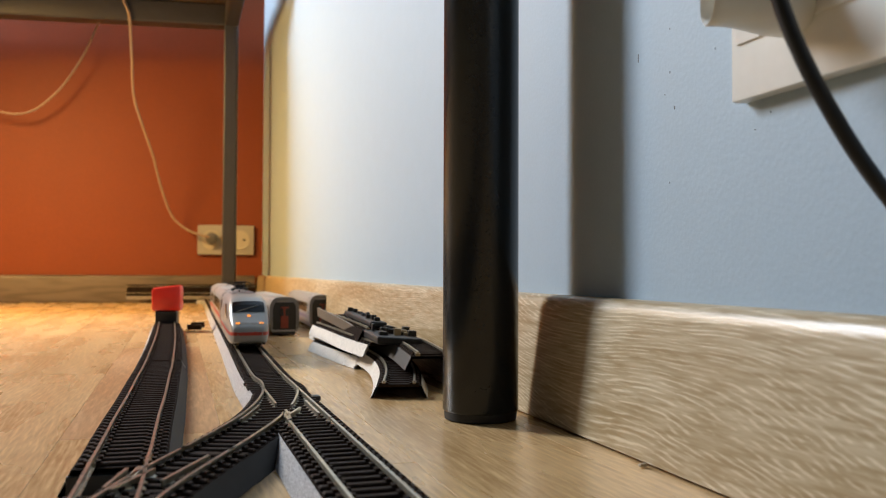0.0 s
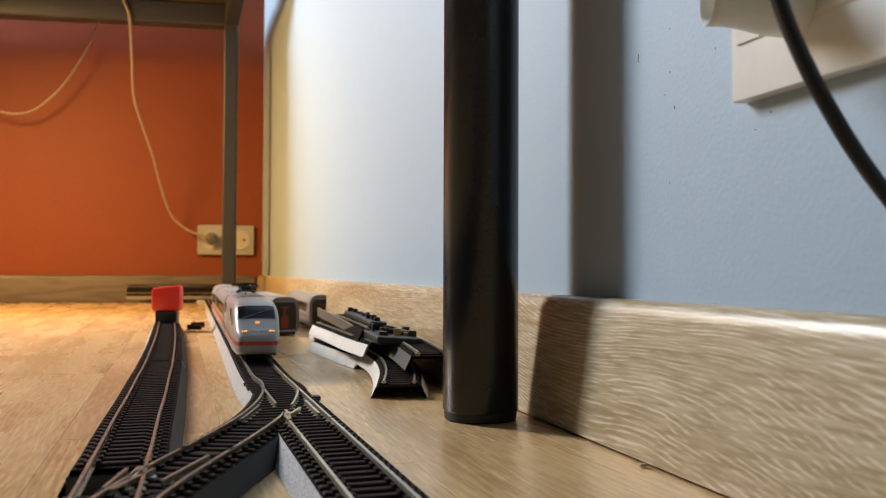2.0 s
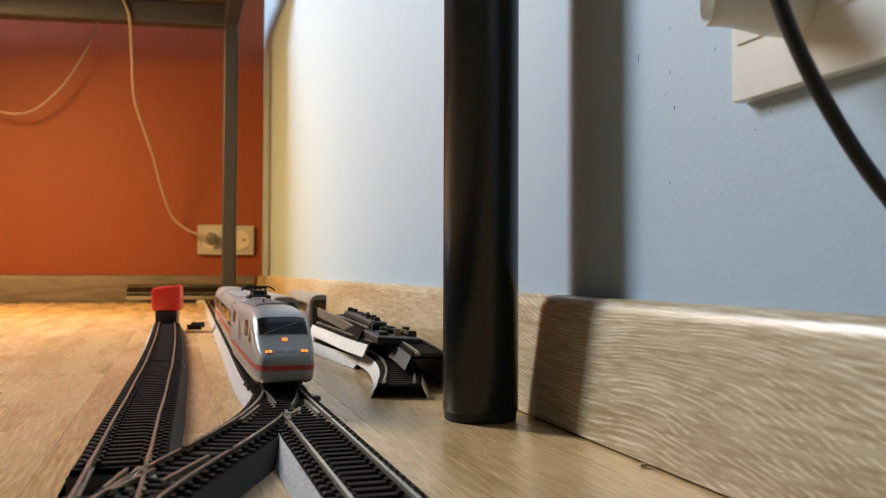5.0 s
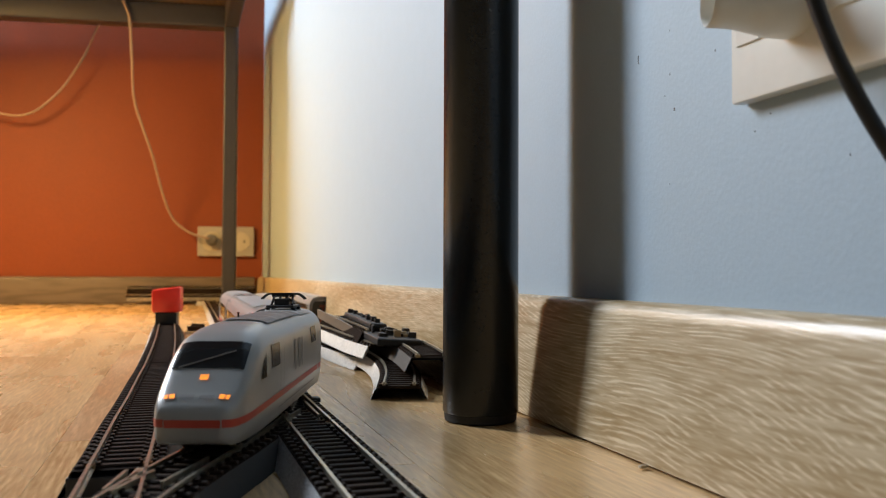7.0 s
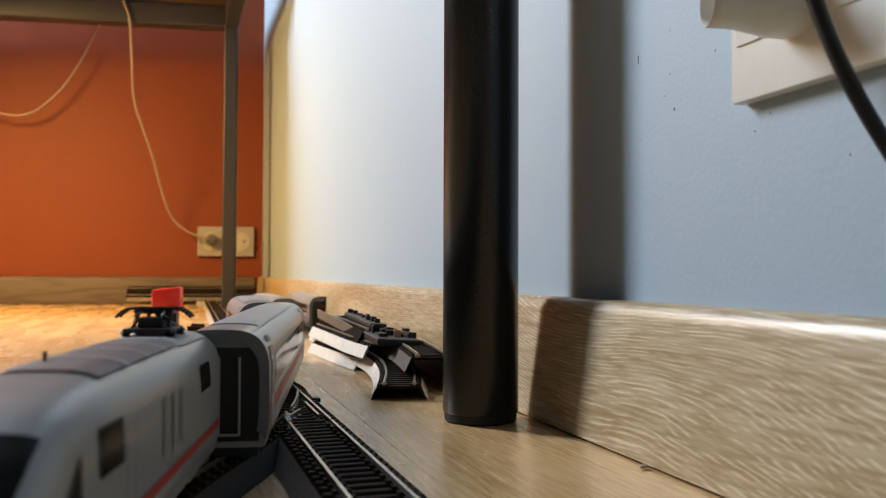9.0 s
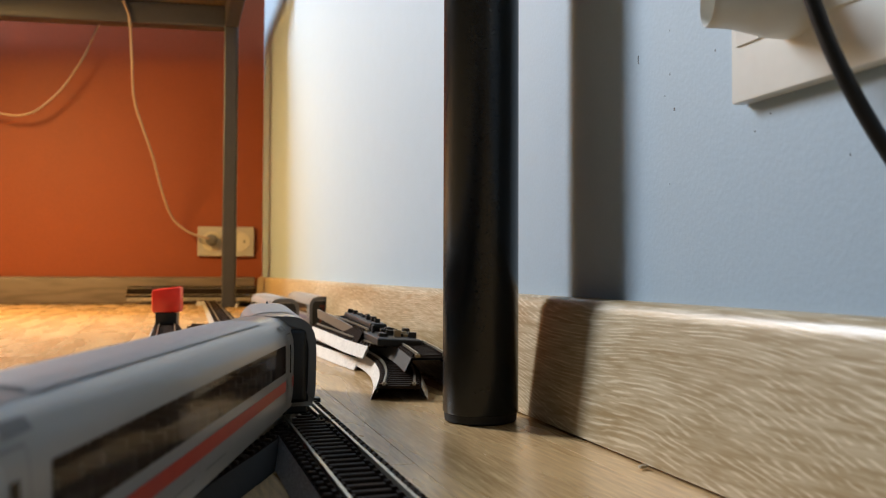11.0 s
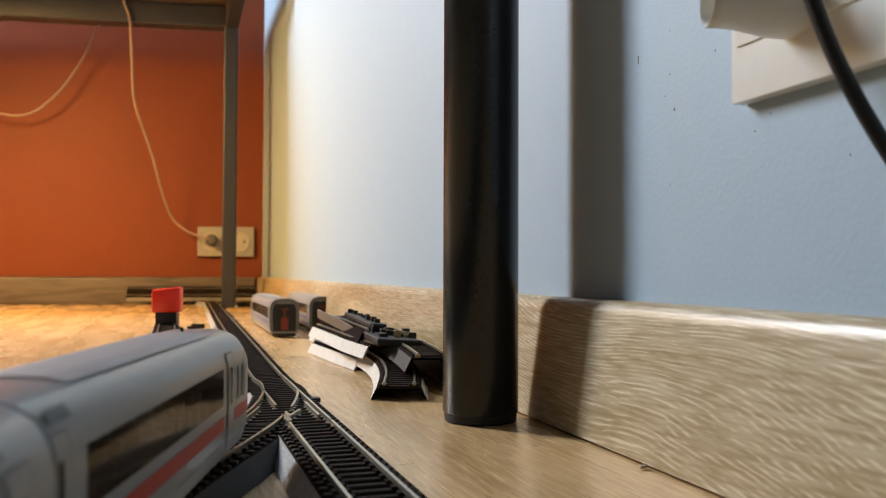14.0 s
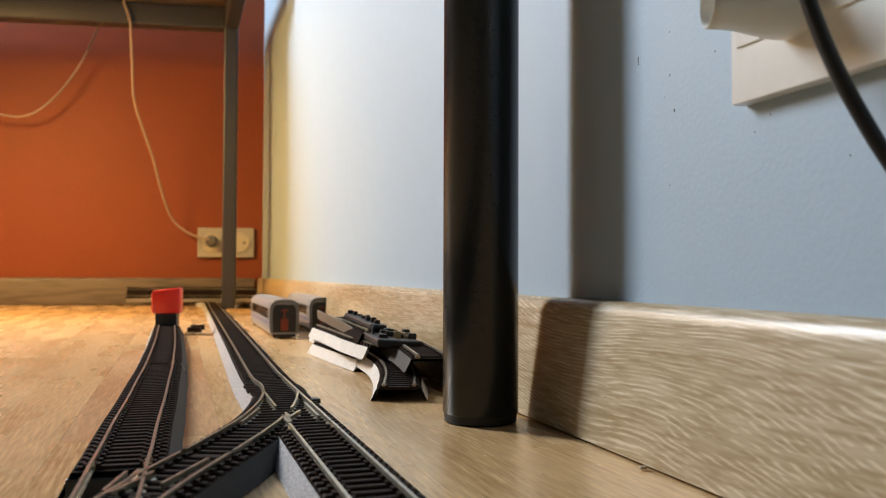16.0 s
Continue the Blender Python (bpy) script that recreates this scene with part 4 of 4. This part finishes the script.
part("tabletop", bm, "skirting_far", t, "unseen brown tabletop added to shade the far corner")


# ---- sockets and cables ----
for x, y, n, tall in ((1131, 100, 0.0007, 0.0034), (1187, 47, 0.0007, 0.0007), (1187, 125, 0.0006, 0.001), (1195, 188, 0.0009, 0.0012), (1268, 82, 0.0007, 0.0007),
                      (1366, 195, 0.0006, 0.0006), (1338, 227, 0.0007, 0.0006), (1186, 322, 0.0006, 0.0006), (1178, 165, 0.0005, 0.0005), (1507, 268, 0.0006, 0.0006)):
    d = Vector(((x - 784) / 1500, 1, (480 - y) / 1500))
    q = wall_point(0.3, 0.014)
    p = Vector((0, 0, HEIGHT)) + d * ((q - Vector((0, 0, HEIGHT))).dot(INTO) / d.dot(INTO))
    ob = part("wall_pit", box((0.0002, n * 0.8, tall), (0, 0, 0), 0.00005, segments=1), "frame")
    ob.parent = wall_east
    ob.matrix_basis = wall_east.matrix_basis.inverted() @ Matrix.Translation(p) @ Matrix.Rotation(radians(TURN), 4, "Z")


def cable(name, points, radius, mat, label, step=0.012):
    ob = smooth(part(name, sweep(circle(radius, 10), spline(points, step)), mat), 80)
    return tagged(ob, label, "cable")


def far_spot(x, y, off=0.02):
    """Where the way through a spot of the view meets a plane before the orange wall."""
    d = Vector(((x - 784) / 1500, 1, (484 - y) / 1500))
    o = Vector((0, 0, HEIGHT))
    q = CORNER - FAR_IN * off
    return o + d * ((q - o).dot(FAR_IN) / d.dot(FAR_IN))


s0, s1 = far_spot(349, 404, 0.0), far_spot(450, 457, 0.0)
t = thing("wall_socket", "double wall socket on the orange wall, dulled for shade", "socket")
half = (s1 - s0) / 2
centre = (s0 + s1) / 2
yaw = math.degrees(math.atan2(FAR.y, FAR.x))
bm = box((abs(half.x) * 2, 0.009, abs(half.z) * 2), (0, 0, 0), 0.002, turn=yaw)
bmesh.ops.translate(bm, vec=centre - FAR_IN * 0.0045, verts=bm.verts)
part("plate", bm, "socket_grey", t)
for k in (-0.5, 0.5):
    q = centre + FAR * (half.x * k) - FAR_IN * 0.0095
    m = Matrix.Translation(q) @ Matrix.Rotation(radians(yaw), 4, "Z") @ Matrix.Rotation(radians(90), 4, "X")
    part("socket_cup", lathe([(0.021, -0.0005), (0.021, 0.0015), (0.0195, 0.0018), (0.0185, 0.0004)], 24, at=m), "socket_in", t)
    for x in (-0.0095, 0.0095):
        part("pin_hole", lathe([(0.0025, 0), (0.0025, 0.0008)], 8, at=m @ Matrix.Translation((x, 0, 0.0004))), "black", t)
plug = far_spot(374, 428, 0.02)
t = thing("plug", "pale flat plug of the thin cable", "plug")
m = Matrix.Translation(plug) @ Matrix.Rotation(radians(yaw), 4, "Z") @ Matrix.Rotation(radians(90), 4, "X")
part("grip", lathe([(0.011, -0.009), (0.013, 0.0), (0.010, 0.009), (0.006, 0.012)], 14, at=m), "grey", t)
spots = [(206, -40), (212, 0), (223, 32), (228, 100), (233, 175), (250, 230), (268, 280), (278, 318), (291, 360), (306, 392), (330, 412), (352, 421), (372, 426)]
cable("thin_cable", [far_spot(x, y, 0.217 if y < 60 else max(0.034, 0.217 - (y - 60) * 0.00055)) for x, y in spots], 0.0025, "white_cable",
      "thin pale cable hanging from the table frame to the socket")
spots = [(185, 10), (165, 52), (146, 95), (122, 135), (96, 168), (60, 198), (32, 207), (8, 206), (-40, 196)]
cable("thin_cable", [far_spot(x, y, 0.04) for x, y in spots], 0.0021, "white_cable", "thin pale cable looped before the orange wall")


def wall_spot(x, y, off=0.014):
    """Where the way through a spot of the view meets the long wall, off metres behind the skirting's front."""
    d = Vector(((x - 784) / 1500, 1, (484 - y) / 1500))
    o = Vector((0, 0, HEIGHT))
    q = wall_point(0.3, off)
    return o + d * ((q - o).dot(INTO) / d.dot(INTO))


low_left = wall_spot(1322, 186)
t = thing("surface_socket", "cream surface-mounted wall socket block", "socket",
          Matrix.Translation(low_left) @ Matrix.Rotation(radians(TURN - 90), 4, "Z"))
# own axes: x runs along the wall towards the camera, y points into the wall
smooth(part("back_box", box((0.155, 0.0056, 0.080), (0.0775, -0.0028, 0.040), 0.0008), "socket", t))
smooth(part("cover", box((0.150, 0.0010, 0.058), (0.0785, -0.0059, 0.0465), 0.0004), "socket", t))
for x in (0.04, 0.112):
    m = Matrix.Translation((x, -0.0060, 0.047)) @ Matrix.Rotation(radians(90), 4, "X")
    part("socket_cup", lathe([(0.021, -0.0005), (0.021, 0.0016), (0.0195, 0.0018), (0.0185, 0.0003)], 28, at=m), "socket_in", t)
tip = wall_spot(1254, 2, -0.016)
t = thing("adapter_plug", "cream round adapter plugged into the wall socket", "plug",
          Matrix.Translation(tip) @ (INTO * 0.96 + ALONG * -0.28).to_track_quat("Z", "Y").to_matrix().to_4x4())
smooth(part("sleeve", lathe([(0.0056, 0.008), (0.0060, 0.0004), (0.0064, 0.0), (0.0069, 0.0004), (0.0070, 0.004), (0.0073, 0.008), (0.0084, 0.013), (0.0094, 0.017),
                             (0.0098, 0.021), (0.0098, 0.027)], 32), "socket", t), 50)
part("bore", lathe([(0.0057, 0.0078), (0.0057, 0.0079)], 20), "socket_in", t)


def near_spot(x, y, depth):
    return Vector(((x - 784) / 1500 * depth, depth, HEIGHT + (480 - y) / 1500 * depth))


spots = [(1352, -120), (1366, -60), (1385, 0), (1408, 62), (1438, 128), (1474, 195), (1518, 268), (1568, 338), (1640, 425), (1740, 520)]
black_cable = cable("black_cable", [near_spot(x, y, 0.2) for x, y in spots], 0.0020, "cable", "black rubber cable hanging in front of the wall", 0.004)

# splinter on the floor by the skirting board
bm = box((0.003, 0.0015, 0.0012), (0, 0, 0.0006), 0.0003, turn=30)
ob = part("wood_splinter", bm, "crumb")
ob.matrix_basis = pose(0.0705, 0.3, 0.0004)
tagged(ob, "tiny pale wood splinter lying on the floor", "splinter")

# narrow window in the west wall
t = thing("window_1", "narrow white-framed window in the dark wall", "window", pose(-1.68, 1.46, 0), kind="structure")
for y in (-0.154, 0.154):
    part("window_frame", box((0.04, 0.012, 0.956), (0, y, 1.28), 0.002), "socket", t)
for z in (0.807, 1.753):
    part("window_frame", box((0.04, 0.32, 0.012), (0, 0, z), 0.002), "socket", t)


# ---- floor of narrow oak strips ----
floor = part("floor", slab(Vector((-1.72, -1.72, 0)), Vector((0.9, -1.72, 0)), 3.9, -0.06, -0.004, Vector((0, 1, 0))), "gap")
tagged(floor, "worn oak laminate floor of narrow strips", "floor", kind="structure")
WIDE, GAP = 0.064, 0.0001


def plank_mesh(length, mat="floor"):
    bm = bmesh.new()
    w, l = (WIDE - GAP) / 2, (length - GAP) / 2
    c = 0.0001
    low = [bm.verts.new(p) for p in ((-w, -l, -0.004), (w, -l, -0.004), (w, l, -0.004), (-w, l, -0.004))]
    mid = [bm.verts.new(p) for p in ((-w, -l, -c), (w, -l, -c), (w, l, -c), (-w, l, -c))]
    top = [bm.verts.new(p) for p in ((-w + c, -l + c, 0), (w - c, -l + c, 0), (w - c, l - c, 0), (-w + c, l - c, 0))]
    for a, b in ((low, mid), (mid, top)):
        for k in range(4):
            bm.faces.new((a[k], a[(k + 1) % 4], b[(k + 1) % 4], b[k]))
    bm.faces.new(top)
    me = bpy.data.meshes.new("plank")
    bm.to_mesh(me)
    bm.free()
    me.materials.append(M[mat])
    return me


rng = random.Random(5)
planks = {n: plank_mesh(n) for n in (0.36, 0.42, 0.5)}
worn = {n: plank_mesh(n, "floor_worn") for n in (0.36, 0.42, 0.5)}
for row in range(-38, 7):
    off = skirt_front(0) + 0.02
    y = -1.9 + rng.uniform(0, 0.4)
    while y < 2.2:
        n = rng.choice((0.36, 0.42, 0.5))
        place = Vector((off, 0, 0)) + INTO * (row * WIDE) + ALONG * (y + n / 2)
        y += n
        if place.x < -1.66 or place.y < -1.75 or place.x > 0.75 or (place - CORNER).dot(INTO) > 0.05 or (place - CORNER).dot(FAR_IN) > 0.25:
            continue
        red = any(abs((p - place).dot(INTO)) < WIDE / 2 and abs((p - place).dot(ALONG)) < n / 2
                  for p in (Vector((-0.128, 0.44, 0)),))
        ob = new("plank", (worn if red else planks)[n])
        ob.parent = floor
        ob.matrix_basis = Matrix.Translation(place) @ Matrix.Rotation(radians(TURN), 4, "Z")


# ---- what moves ----
def way_at(s):
    done = 0.0
    for a, b in zip(WAY, WAY[1:]):
        n = (b - a).length
        if done + n >= s:
            return a.lerp(b, (s - done) / n)
        done += n
    d = (WAY[-1] - WAY[-2]).normalized()
    return WAY[-1] + d * (s - done)


# seconds, and how far the train's nose has come along the line
RUN = [(0.0, 1.182), (1.5, 1.2445), (3.5, 1.3325), (5.0, 1.407), (6.3, 1.4865), (6.6, 1.512), (7.0, 1.5505), (7.5, 1.592), (8.0, 1.633), (8.5, 1.678),
       (9.0, 1.716), (10.0, 1.796), (11.5, 1.918), (12.0, 1.953), (12.5, 1.986), (13.0, 2.023), (13.5, 2.063), (14.0, 2.108), (14.5, 2.158), (15.0, 2.217),
       (15.5, 2.290), (16.0, 2.37)]


def run_at(t):
    for i, ((t0, s0), (t1, s1)) in enumerate(zip(RUN, RUN[1:])):
        if t <= t1:
            before = RUN[max(0, i - 1)]
            after = RUN[min(len(RUN) - 1, i + 2)]
            v0 = (s1 - before[1]) / (t1 - before[0])
            v1 = (after[1] - s0) / (after[0] - t0)
            h, k = t1 - t0, (t - t0) / (t1 - t0)
            return (s0 * (2 * k ** 3 - 3 * k * k + 1) + v0 * h * (k ** 3 - 2 * k * k + k) + s1 * (3 * k * k - 2 * k ** 3) + v1 * h * (k ** 3 - k * k))
    return RUN[-1][1]


def car_pose(s, length):
    a, b = way_at(s - 0.18 * length), way_at(s - 0.82 * length)
    d = (a - b).normalized()
    mid = (a + b) / 2
    return pose(mid.x, mid.y, RAIL_TOP, 0, 0, math.degrees(math.atan2(d.y, d.x)) - 90)


def motions():
    times = [k * 0.25 for k in range(65)]
    gap = 0.003
    for ob, back, length in ((engine, 0.0, CAR1), (first, CAR1 + gap, CAR), (last_car, CAR1 + CAR + gap - 0.004, TAIL)):
        walk(ob, [(t, car_pose(run_at(t) - back, length)) for t in times])
    px = 0.2 / 1500
    walk(black_cable, [(t, pose(x * px, 0, z * px)) for t, x, z in (
        (0.0, 0, 0), (4.2, -1, 0), (6.3, 0, 0), (6.5, 32, -4), (6.7, 91, -4), (6.9, 62, -4), (7.1, 70, -4), (7.5, 68, -4), (8.0, 60, -4), (9.0, 66, -4),
        (11.3, 61, -4), (12.5, 60, -4), (13.5, 66, -4), (14.5, 58, -5), (16.0, 56, -6))])


motions()
